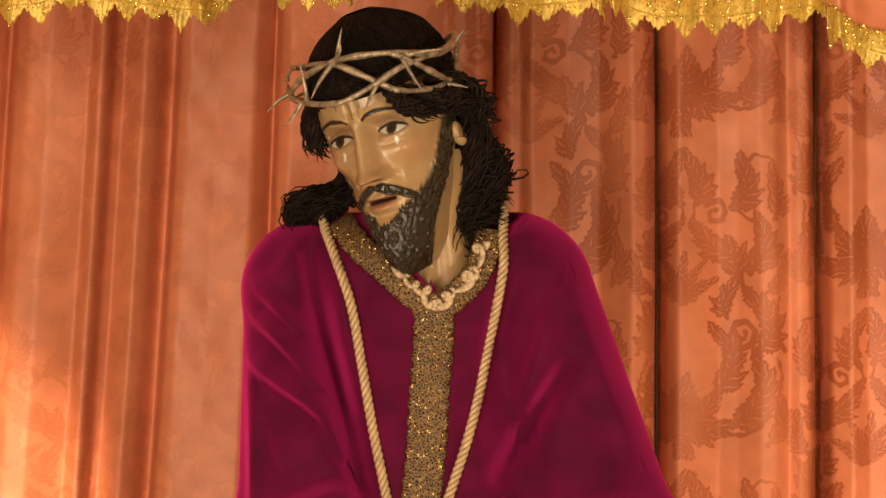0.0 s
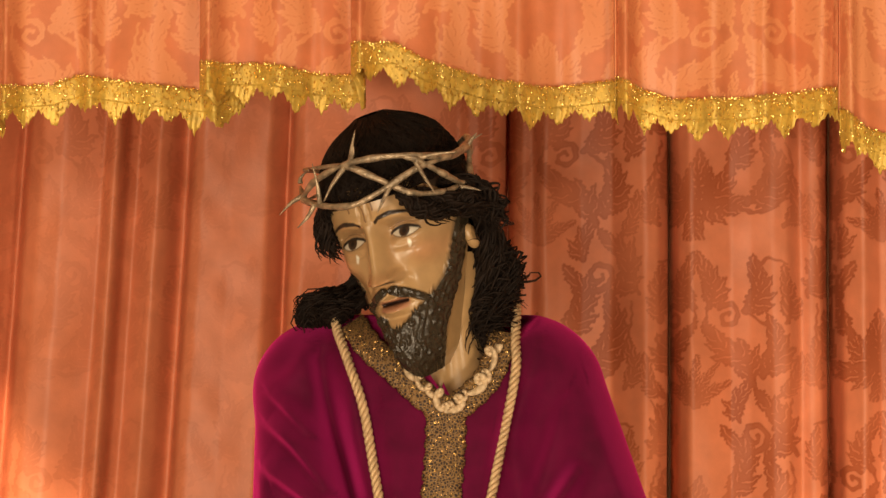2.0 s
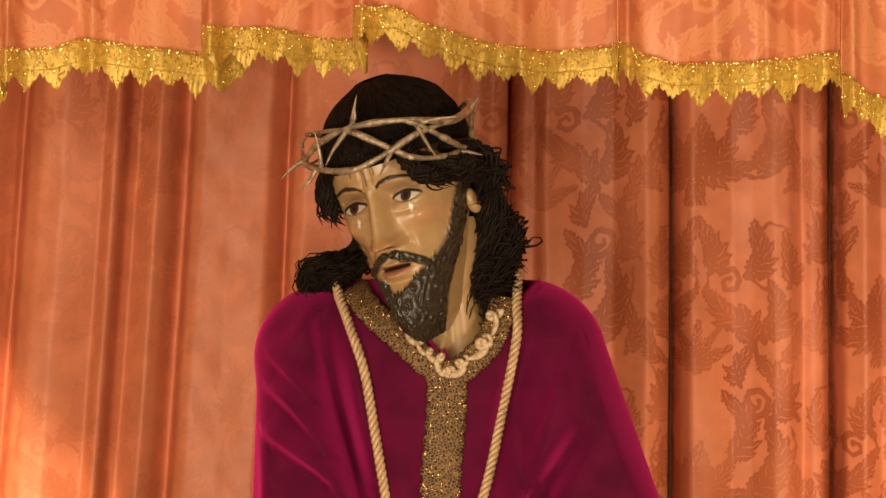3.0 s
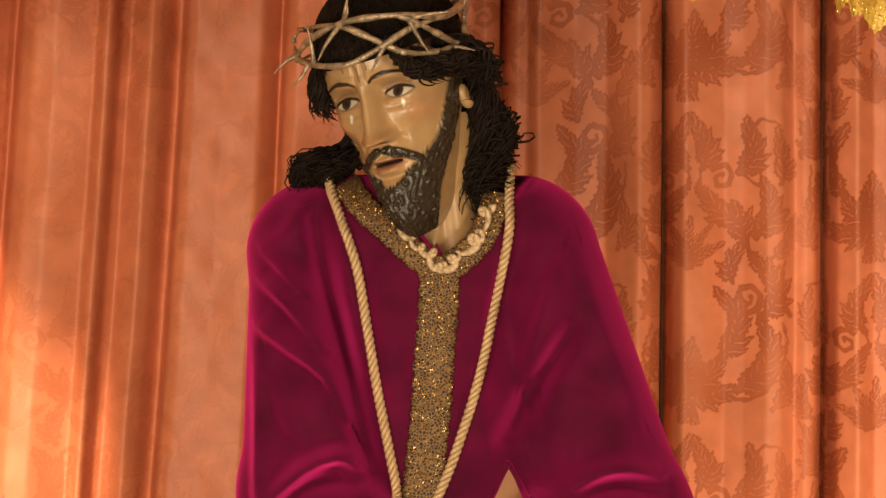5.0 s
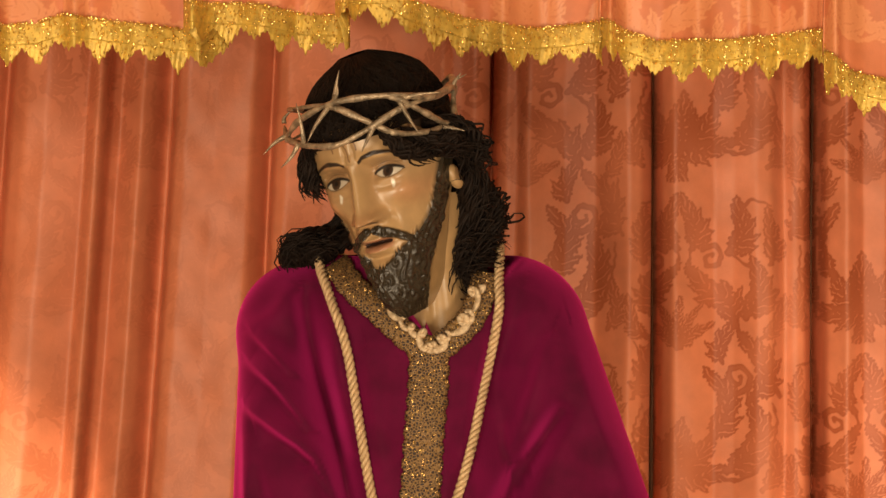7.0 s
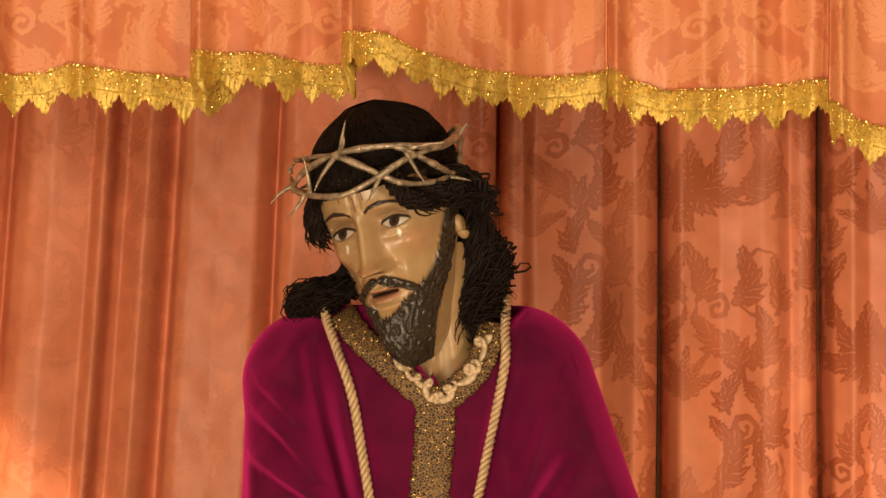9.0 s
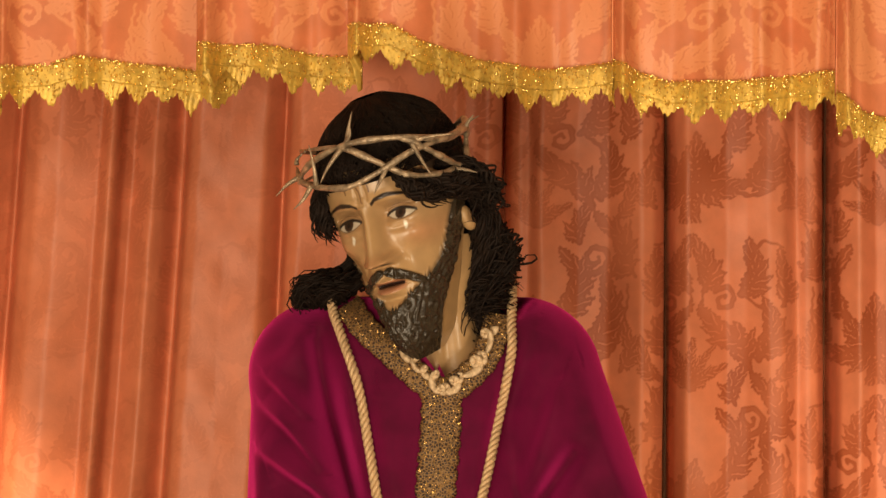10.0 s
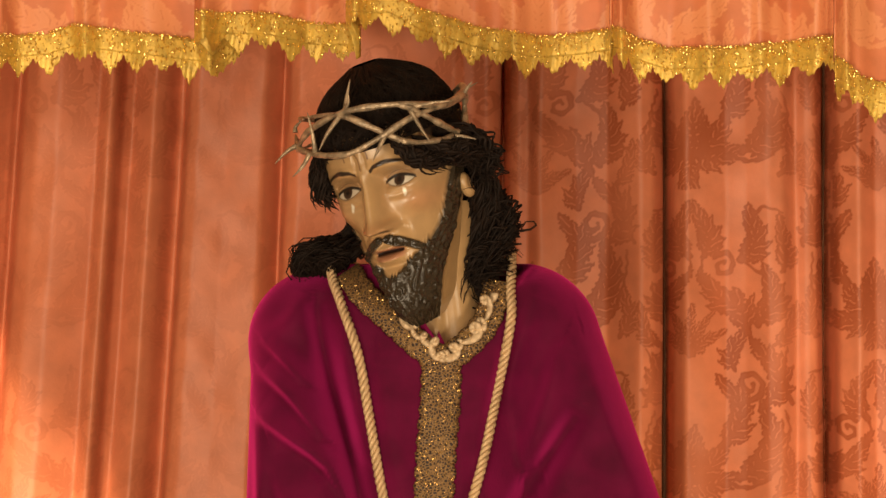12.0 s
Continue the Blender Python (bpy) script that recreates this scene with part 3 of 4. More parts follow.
def robe():
    z = np.concatenate([np.linspace(0.004, 1.2, 60), np.linspace(1.204, 1.60, 250), np.linspace(1.6015, 1.6425, 40)])
    th = np.linspace(0, 2 * np.pi, 560, endpoint=False)
    Z, T = np.meshgrid(z, th, indexing="ij")
    cx, cy = -0.01 + 0.02 * np.clip((1.6 - Z) / 0.4, 0, 1), 3.455
    R = np.full(Z.shape, 0.6)
    for _ in range(90):
        p = np.stack([cx + R * np.cos(T), cy + R * np.sin(T), Z], -1)
        R = np.maximum(R - 0.7 * np.clip(robe_field(p), -0.01, 0.1), 0.004)
    X, Y = cx + R * np.cos(T), cy + R * np.sin(T)
    Y = Y - robe_relief(X, Z) * np.clip(-np.sin(T) * 2.5, 0, 1)
    P = np.stack([X, Y, Z], -1)
    slit = np.clip(1.336 - Z, 0, 1) * 0.55
    inside = (np.abs(X - 0.078) < slit) & (Z > 1.1) & (np.sin(T) < 0)
    q = P
    arm_w = np.minimum(cone(q, (-0.133, 3.45, 1.555), (-0.142, 3.40, 1.30), 0.070, 0.068), cone(q, (-0.142, 3.40, 1.30), (-0.03, 3.30, 1.22), 0.070, 0.06))
    arm_e = np.minimum(cone(q, (0.105, 3.45, 1.555), (0.195, 3.41, 1.27), 0.074, 0.082), cone(q, (0.195, 3.41, 1.27), (0.04, 3.30, 1.20), 0.085, 0.06))
    trunk = np.minimum(cone(q, (-0.02, 3.47, 1.52), (0.0, 3.46, 1.15), 0.135, 0.17, 1.15), cone(q, (0.0, 3.47, 1.15), (0.02, 3.48, 0.10), 0.17, 0.30, 1.1))
    trunk = np.minimum(trunk, cone(q, (-0.128, 3.46, 1.560), (0.092, 3.46, 1.565), 0.078, 0.078) + 0.004)
    kind = np.where(arm_w < np.minimum(trunk, arm_e), 1, np.where(arm_e < trunk, 2, 0))
    kind = np.where(inside, 3, kind)
    thing = tagged(new("robe"), "purple velvet tunic with wide sleeves and gold lace trim", "robe")
    pieces(P, (kind[:-1], ("", "", "", "tan lining in the sleeve opening")), ("tunic_body", "sleeve", "sleeve", "lining"), (VELVET, VELVET, VELVET, LINING), thing)
    return thing


robe_thing = robe()


def cuff_hems(parent):
    """Rolled velvet hems along the two edges of the open cuff."""
    for sg in (-1, 1):
        z = np.linspace(1.338, 1.16, 50)
        x = 0.078 + sg * 0.55 * (1.336 - z)
        h = Heap()
        h.add(*tube(np.stack([x, robe_front(x, z, False) + 0.0005, z], 1), 0.0034 + 0.0006 * np.sin(z * 160), 10))
        part("hem", h.mesh("hem", [VELVET]), parent)


cuff_hems(robe_thing)


# ---- the carved figure: head, neck, hair and beard on a plain stand, one mesh ----
HEAD = Matrix.Translation((-0.036, 3.40, 1.733)) @ Euler((0, radians(-15), 0)).to_matrix().to_4x4() @ Euler((0, 0, radians(-25))).to_matrix().to_4x4() @ Euler((radians(8), 0, 0)).to_matrix().to_4x4()
HEAD_N = np.array(HEAD)


def placed(p):
    return p @ HEAD_N[:3, :3].T + HEAD_N[:3, 3]


def gauss(x, z, x0, z0, sx, sz):
    return np.exp(-((x - x0) / sx) ** 2 - ((z - z0) / sz) ** 2)


HZ = [-0.144, -0.134, -0.118, -0.10, -0.08, -0.05, -0.02, 0.01, 0.04, 0.07, 0.10, 0.12, 0.131]
HW = [0.008, 0.021, 0.028, 0.033, 0.040, 0.052, 0.062, 0.069, 0.069, 0.064, 0.053, 0.034, 0.008]
HF = [0.072, 0.090, 0.099, 0.100, 0.094, 0.089, 0.087, 0.085, 0.090, 0.089, 0.074, 0.046, 0.01]
HB = [-0.058, -0.052, -0.044, -0.034, -0.018, 0.010, 0.062, 0.09, 0.098, 0.098, 0.08, 0.05, 0.01]


def bend(zs, xs, z):
    """Smooth interpolation of a profile."""
    out = np.zeros_like(z)
    for k, w in ((-2, 1), (-1, 2), (0, 3), (1, 2), (2, 1)):
        out = out + w / 9 * np.interp(z + 0.005 * k, zs, xs)
    return out


def low_face(z):
    """The lower face is short: nose and mouth sit higher."""
    return np.where(z < 0.01, 0.01 + (z - 0.01) * 1.14, z)


def beard_mask(x, z, th):
    """Chin beard, moustache and the strip along the jaw up to the ear; soft where it thins out."""
    z = low_face(z)
    ax, at = np.abs(x), np.abs(th)
    top = np.interp(at, [0, 0.18, 0.34, 0.60, 0.85, 1.05, 1.22, 1.36, 1.50, 1.8], [-0.093, -0.090, -0.080, -0.073, -0.059, -0.041, -0.016, 0.014, 0.036, 0.040])
    top = top + 0.0022 * np.sin(46 * th + 3 * np.sin(17 * th))
    low = np.clip((top - z) / (0.005 + 0.016 * np.clip(at - 0.5, 0, 1)), 0, 1)
    # the moustache parts under the nose and sweeps down past the corners of the mouth
    line = -0.0500 - 0.004 * np.clip(ax / 0.012, 0, 1) ** 2 - 0.020 * np.clip((ax - 0.010) / 0.022, 0, 1.3) ** 1.6
    thick = np.interp(ax, [0, 0.002, 0.008, 0.020, 0.030, 0.038], [0.0024, 0.0050, 0.0074, 0.0078, 0.0074, 0.004])
    tache = np.clip((thick - np.abs(z - line)) / 0.0022, 0, 1) * (ax < 0.037) * (np.cos(th) > 0)
    back = np.interp(z, [-0.16, -0.12, -0.09, -0.05, -0.01, 0.03], [1.08, 1.18, 1.36, 1.58, 1.72, 1.80])
    return np.maximum(low, tache) * np.clip((back - at) / 0.10, 0, 1)


def face_relief(x, z):
    """Nose, brow, sockets, lids, cheekbones and lips."""
    z = low_face(z)
    a = np.abs(x)
    f = 0.0 * x
    down = np.clip((0.032 - z) / 0.070, 0, 1)
    width = 0.0062 + 0.0052 * down
    f += (0.004 + 0.027 * down ** 0.9) * np.exp(-(a / width) ** 2.4) * np.clip((z + 0.0425) / 0.006, 0, 1) * np.clip((0.040 - z) / 0.010, 0, 1)
    f += 0.0050 * gauss(x, z, 0, -0.0340, 0.0090, 0.0070)
    f += 0.0150 * gauss(a, z, 0.0140, -0.0345, 0.0058, 0.0064)
    f += 0.0060 * np.exp(-((z - 0.033 + 0.16 * np.clip(a - 0.024, 0, 1)) / 0.0065) ** 2) * np.exp(-((a - 0.026) / 0.020) ** 2)
    f -= 0.0165 * gauss(a, z, 0.0285, 0.0165, 0.0150, 0.0110)
    f -= 0.0060 * gauss(a, z, 0.0140, 0.0150, 0.0060, 0.0120)
    f += 0.0090 * gauss(a, z, 0.0315, 0.0125, 0.0125, 0.0080)
    f -= 0.0026 * np.exp(-((z - 0.0215 + 9 * (a - 0.031) ** 2) / 0.0013) ** 2) * (np.abs(a - 0.031) < 0.016)
    f += 0.0018 * np.exp(-((z - 0.0040 - 10 * (a - 0.031) ** 2) / 0.0022) ** 2) * np.exp(-((a - 0.031) / 0.014) ** 2)
    f -= 0.0022 * np.exp(-((z + 0.0040 - 8 * (a - 0.030) ** 2) / 0.0030) ** 2) * np.exp(-((a - 0.027) / 0.012) ** 2)
    f += 0.0075 * gauss(a, z, 0.044, -0.014, 0.016, 0.014)
    f -= 0.0065 * gauss(a, z, 0.042, -0.046, 0.013, 0.018)
    f -= 0.0040 * np.exp(-((a - 0.020 - 0.30 * np.clip(-0.034 - z, 0, 1)) / 0.0045) ** 2) * gauss(x, z, 0, -0.040, 0.06, 0.014)
    f += 0.0060 * gauss(x, z, 0, -0.055, 0.026, 0.012)
    f += 0.0050 * np.exp(-((z + 0.0610 - 4 * a ** 2) / 0.0033) ** 2) * np.exp(-(a / 0.017) ** 4)
    f += 0.0068 * np.exp(-((z + 0.0750 - 6 * a ** 2) / 0.0050) ** 2) * np.exp(-(a / 0.014) ** 4)
    f -= 0.0100 * np.exp(-((z + 0.0670 + 3 * a ** 2) / 0.0026) ** 2) * np.exp(-(a / 0.017) ** 4)
    f -= 0.0050 * gauss(x, z, 0, -0.0855, 0.020, 0.0045)
    f -= 0.0022 * np.exp(-((a - 0.0055) / 0.0020) ** 2) * gauss(x, z, 0, 0.042, 0.03, 0.010)
    return f


RNG = np.random.default_rng(5)
CURLS = [(RNG.uniform(-0.075, 0.085), RNG.uniform(-0.142, -0.03), RNG.uniform(0.0060, 0.0095), RNG.uniform(0, 6.28), RNG.choice([-1, 1])) for _ in range(120)]


def curl_relief(x, z):
    """Carved locks: combed waves, and small coils with grooves between them."""
    out = 0.0011 * np.sin(620 * x + 210 * z + 3.5 * np.sin(120 * z + 40 * x)) + 0.0006 * np.sin(900 * x - 320 * z)
    for x0, z0, s, ph, hand in CURLS:
        r = np.hypot(x - x0, z - z0) / s
        near = np.exp(-(0.8 * r) ** 4)
        coil = 0.0034 * (1 - 0.35 * r) * (0.55 + 0.45 * np.cos(hand * np.arctan2(z - z0, x - x0) + r * 5.0 + ph))
        out = out * (1 - near) + coil * near
    return out


def skull(th, z):
    w, fd, bd = bend(HZ, HW, z), bend(HZ, HF, z), bend(HZ, HB, z)
    c, s = np.cos(th), np.sin(th)
    x = w * np.sign(s) * np.abs(s) ** 0.92
    y = -np.where(c > 0, fd * np.abs(c) ** 0.85, -bd * np.abs(c) ** 0.85)
    return x, y


def head_shape():
    z = np.linspace(-0.144, 0.131, 330)
    th = np.concatenate([np.linspace(-2.0, 2.0, 330), np.linspace(2.06, 2 * np.pi - 2.06, 40)])
    Z, T = np.meshgrid(z, th, indexing="ij")
    T = np.where(T > np.pi, T - 2 * np.pi, T)
    x, y = skull(T, Z)
    front = np.clip(np.cos(T) * 3, 0, 1)
    bm = beard_mask(x, Z, T)
    y = y - face_relief(x, Z) * front
    grow = (0.003 + curl_relief(T * 0.060, Z)) * bm ** 1.5
    y = y - grow * np.cos(T)
    x = x + grow * np.sin(T)
    a = np.abs(x)
    col = np.empty(Z.shape + (3,))
    col[:] = (0.37, 0.230, 0.105)
    F = low_face(Z)

    def tint(mask, c):
        m = np.clip(mask, 0, 1)[..., None]
        col[:] = col * (1 - m) + m * np.array(c)

    fr = (np.cos(T) > 0.2) * 1.0
    tint(0.55 * gauss(a, F, 0.046, -0.016, 0.016, 0.016) * fr, (0.42, 0.19, 0.09))
    # eye hollows browned: polychrome tint, with the socket's shade painted in
    tint(0.55 * gauss(a, F, 0.030, 0.017, 0.019, 0.011) * fr, (0.19, 0.10, 0.05))
    tint(0.60 * gauss(x, F, 0, -0.034, 0.016, 0.010) * fr, (0.30, 0.135, 0.060))
    # nose sides browned in the paint to imitate shade
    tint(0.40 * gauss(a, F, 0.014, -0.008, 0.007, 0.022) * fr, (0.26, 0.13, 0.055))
    for s in (-1, 1):
        e = (x - s * 0.0315) / 0.0152
        q = (Z - 0.0120 + 0.0010 * e * s) / 0.0056
        lid = np.clip(1 - e ** 2, 0, 1)
        opened = np.clip((0.92 * lid ** 0.8 - np.abs(q)) / 0.10, 0, 1) * (np.abs(e) < 1) * fr
        tint(opened, (0.46, 0.40, 0.31))
        r = np.hypot(x - s * 0.0315 + 0.0004, Z - 0.0128)
        tint(np.clip((0.0063 - r) / 0.0007, 0, 1) * opened, (0.035, 0.016, 0.008))
        tint(np.clip((0.0026 - r) / 0.0006, 0, 1) * opened, (0.005, 0.003, 0.003))
        tint(np.clip((0.36 - np.abs(q - 0.90 * lid ** 0.8)) / 0.14, 0, 1) * (np.abs(e) < 1.05) * fr, (0.012, 0.007, 0.005))
        # the shade of the upper lid's crease, drawn as a dark line
        tint(0.6 * np.clip((0.16 - np.abs(q - 1.75 * lid ** 0.6)) / 0.12, 0, 1) * (np.abs(e) < 1.0) * fr, (0.10, 0.045, 0.022))
        tint(0.8 * np.clip((0.13 - np.abs(q + 0.96 * lid ** 0.8)) / 0.10, 0, 1) * (np.abs(e) < 1) * fr, (0.06, 0.03, 0.018))
        u = x * s
        bz = 0.0335 - 0.55 * np.clip(0.014 - u, 0, 1) + 0.0030 * np.sin(np.clip((u - 0.010) / 0.040, 0, 1) * np.pi) - 0.20 * np.clip(u - 0.028, 0, 1)
        tint(np.clip((0.0029 - 0.045 * np.abs(u - 0.024) - np.abs(Z - bz)) / 0.0008, 0, 1) * (u > 0.008) * (u < 0.053) * fr, (0.020, 0.011, 0.007))
        tint(0.9 * np.clip((0.0024 - np.hypot(x - s * 0.0315 - 0.003, (Z + 0.0005 + 0.003 * (s < 0)) * 0.42)) / 0.001, 0, 1) * fr, (0.70, 0.66, 0.56))
    tint(np.clip((0.0085 - np.abs(F + 0.0680 - 3 * a ** 2)) / 0.002, 0, 1) * np.clip((0.019 - a) / 0.004, 0, 1) * fr, (0.34, 0.16, 0.085))
    tint(np.clip((0.0026 - np.abs(F + 0.0670 + 3 * a ** 2)) / 0.001, 0, 1) * (a < 0.016) * fr, (0.02, 0.008, 0.006))
    tint(np.clip((0.0042 - np.hypot(a - 0.0085, (F + 0.0400) * 1.5)) / 0.001, 0, 1) * fr, (0.05, 0.02, 0.012))
    for x0, z0, z1, lean in ((-0.018, 0.046, 0.070, 0.1), (0.001, 0.034, 0.070, -0.20), (0.010, 0.044, 0.076, 0.05), (0.022, 0.05, 0.066, 0.12), (0.056, 0.024, 0.060, 0.10)):
        tint(0.9 * np.clip((0.0011 - np.abs(x - x0 - lean * (Z - z0) - 0.0008 * np.sin(300 * Z))) / 0.0007, 0, 1) * (Z > z0) * (Z < z1) * fr, (0.09, 0.030, 0.015))
    tint(bm, (0.020, 0.014, 0.009))
    hair = (Z > 0.070 - 0.05 * np.clip(np.abs(T) - 0.7, 0, 1)) | (np.abs(T) > 1.75)
    tint(hair * 1.0, (0.014, 0.008, 0.005))
    return placed(np.stack([x, y, Z], -1)), col, bm


def hair_cap():
    z = np.linspace(-0.10, 0.131, 150)
    th = np.linspace(-np.pi, np.pi, 260, endpoint=False)
    Z, T = np.meshgrid(z, th, indexing="ij")
    x, y = skull(T, Z)
    line = 0.074 - 0.035 * np.clip(np.abs(T) - 0.5, 0, 1.0) - 0.16 * np.clip(np.abs(T) - 1.55, 0, 1)
    on = np.clip((Z - line) / 0.012, 0, 1)
    k = 1 + (0.035 + 0.03 * np.sin(17 * T + 4 * np.sin(40 * Z)) + 0.018 * np.sin(41 * T + 50 * Z)) * on - 0.30 * (1 - on)
    wave = 0.0015 * np.sin(70 * T + 90 * Z)
    return placed(np.stack([x * k + wave * on, y * k, Z + 0.003 * on * np.clip((Z - 0.02) / 0.1, 0, 1)], -1))


def grid_faces(r, c, closed=True):
    return [(i * c + j, i * c + (j + 1) % c, (i + 1) * c + (j + 1) % c, (i + 1) * c + j) for i in range(r - 1) for j in range(c if closed else c - 1)]


# guide of each tress, strands, spread, curl
EAST_LOCKS = [
    ([(0.000, 3.345, 1.785), (0.034, 3.365, 1.778), (0.052, 3.375, 1.756), (0.046, 3.375, 1.742)], 46, 0.011, 0.004),
    ([(0.040, 3.40, 1.745), (0.048, 3.41, 1.715), (0.058, 3.42, 1.696), (0.066, 3.425, 1.676), (0.058, 3.42, 1.648), (0.046, 3.41, 1.622)], 60, 0.013, 0.009),
    ([(0.038, 3.42, 1.735), (0.040, 3.42, 1.700), (0.045, 3.42, 1.665), (0.043, 3.41, 1.636), (0.050, 3.40, 1.612)], 60, 0.011, 0.008),
    ([(0.048, 3.43, 1.74), (0.056, 3.44, 1.71), (0.068, 3.44, 1.690), (0.062, 3.44, 1.66)], 30, 0.010, 0.009),
]
WEST_LOCKS = [
    ([(-0.022, 3.31, 1.774), (0.004, 3.32, 1.762), (0.026, 3.34, 1.766), (0.046, 3.36, 1.756)], 34, 0.008, 0.003),
    ([(-0.113, 3.345, 1.788), (-0.124, 3.36, 1.755), (-0.122, 3.365, 1.728), (-0.113, 3.365, 1.708)], 36, 0.007, 0.003),
    ([(-0.100, 3.32, 1.788), (-0.116, 3.335, 1.772), (-0.124, 3.35, 1.748)], 16, 0.005, 0.003),
    ([(-0.085, 3.45, 1.70), (-0.105, 3.45, 1.668), (-0.132, 3.44, 1.657), (-0.147, 3.43, 1.646), (-0.139, 3.42, 1.636)], 40, 0.006, 0.007),
    ([(-0.06, 3.45, 1.69), (-0.09, 3.44, 1.660), (-0.115, 3.43, 1.645), (-0.122, 3.42, 1.640)], 46, 0.009, 0.006),
    ([(-0.045, 3.290, 1.772), (-0.030, 3.290, 1.760), (-0.010, 3.30, 1.753), (0.010, 3.32, 1.752)], 22, 0.005, 0.003),
]


def figure():
    h = Heap()
    paint = []
    P, col, bm = head_shape()
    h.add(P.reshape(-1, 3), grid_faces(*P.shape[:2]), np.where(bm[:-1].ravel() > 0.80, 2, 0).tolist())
    paint.append(col.reshape(-1, 3))
    # neck, with its strong sinew
    t, a = np.meshgrid(np.linspace(0, 1, 40), np.linspace(0, 2 * np.pi, 72, endpoint=False), indexing="ij")
    rad = 0.050 + 0.010 * (2 * t - 1) ** 2 + 0.006 * np.exp(-((np.mod(a + 1.35 + 0.5 * t, 2 * np.pi) - 0.0) / 0.16) ** 2) - 0.006 * np.exp(-((np.mod(a + 1.75, 2 * np.pi) - 0.35) / 0.25) ** 2)
    rad = rad * (0.86 + 0.16 * t)
    N = np.stack([-0.012 + 0.022 * t + rad * np.cos(a), 3.425 + 0.010 * t + rad * np.sin(a) * 0.95, 1.712 - 0.21 * t], -1)
    h.add(N.reshape(-1, 3), grid_faces(40, 72), 0)
    # ear
    u, v = np.meshgrid(np.linspace(0.02, np.pi - 0.02, 24), np.linspace(0, 2 * np.pi, 28, endpoint=False), indexing="ij")
    dent = 1 - 0.45 * np.exp(-(((np.cos(u)) - 0.1) / 0.5) ** 2) * np.clip(np.sin(u) * np.cos(v), 0, 1)
    E = placed(np.stack([0.067 + 0.008 * np.sin(u) * np.cos(v) * dent, 0.004 + 0.0095 * np.sin(u) * np.sin(v) - 0.003 * np.cos(u), -0.022 + 0.0145 * np.cos(u)], -1))
    h.add(E.reshape(-1, 3), grid_faces(24, 28), 0)
    for G in (N, E):
        c = np.empty((G.shape[0] * G.shape[1], 3))
        c[:] = (0.37, 0.230, 0.105)
        paint.insert(len(paint), c)
    # stand hidden by the tunic
    t, a = np.meshgrid(np.linspace(0, 1, 8), np.linspace(0, 2 * np.pi, 24, endpoint=False), indexing="ij")
    B = np.stack([0.0 + (0.16 - 0.09 * t) * np.cos(a), 3.48 + (0.12 - 0.05 * t) * np.sin(a), 1.52 * t], -1)
    h.add(B.reshape(-1, 3), grid_faces(8, 24), 1)
    me = h.mesh("statue", [FLESH, WOOD, BEARD])
    full = np.full((h.count, 4), 1.0, dtype=np.float32)
    n0 = len(paint[0])
    full[:, :3] = (0.37, 0.230, 0.105)
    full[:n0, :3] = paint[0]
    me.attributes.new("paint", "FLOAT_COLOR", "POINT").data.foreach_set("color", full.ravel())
    return tagged(new("statue", me), "painted wooden statue with carved dark beard and bowed head", "statue")


figure()


def wig():
    thing = tagged(new("wig"), "dark brown curly wig on the head of the statue", "wig")
    rng = np.random.default_rng(11)
    C = hair_cap()
    h = Heap()
    h.add(C.reshape(-1, 3), grid_faces(*C.shape[:2]), 0)
    for _ in range(1500):
        th, z0 = rng.uniform(-np.pi, np.pi), rng.uniform(0.06, 0.130)
        n = 10
        tt, zz = th + np.linspace(0, rng.normal(0, 0.6), n), np.clip(z0 - np.linspace(0, 0.045, n), 0.05, 0.131)
        x, y = skull(tt, zz)
        k = 1.050 + rng.uniform(0, 0.025) + 0.020 * np.sin(np.linspace(0, 9, n) + th)
        v, f = tube(placed(np.stack([x * k, y * k, zz + 0.004], 1)), 0.0007 * np.sin(np.pi * np.linspace(0.1, 0.95, n)), 4)
        h.add(v, f)
    tagged(part("cap", h.mesh("cap", [HAIR]), thing), kind="stuff")
    for guide, count, spread, curl in EAST_LOCKS + WEST_LOCKS:
        h = Heap()
        core = smooth_path(guide, 20)
        h.add(*tube(core, spread * 0.75 * np.sin(np.pi * np.linspace(0.2, 0.9, 20)), 10))
        for _ in range(count * 5):
            off = rng.normal(0, spread * 0.55, 3)
            n = 22
            cut = rng.uniform(0.6, 1.0)
            g = smooth_path(guide, int(n / cut))[:n]
            s = np.linspace(0, 1, n)
            ph, fq = rng.uniform(0, 6.28), rng.uniform(12, 22)
            wob = np.stack([np.sin(fq * s + ph), 0.7 * np.cos(fq * s + ph), np.cos(fq * s * 0.8 + ph)], 1) * 1.3 * curl * (0.3 + 0.8 * s)[:, None]
            v, f = tube(g + off * (0.55 + 0.7 * s)[:, None] + wob, rng.uniform(0.0008, 0.0021) * np.sin(np.pi * (0.12 + 0.86 * s)) ** 0.6, 5)
            h.add(v, f)
        tagged(part("tress", h.mesh("tress", [HAIR]), thing), kind="stuff")


wig()

# ---- crown of thorns ----
CROWN = (-0.062, 3.395)


def ring(deg, z, grow=1.0):
    a = radians(deg)
    x, y = CROWN[0] + 0.091 * grow * math.sin(a), CROWN[1] - 0.112 * grow * math.cos(a)
    k = y / 3.40
    return (x * k, y, EYE + (z - EYE) * k)


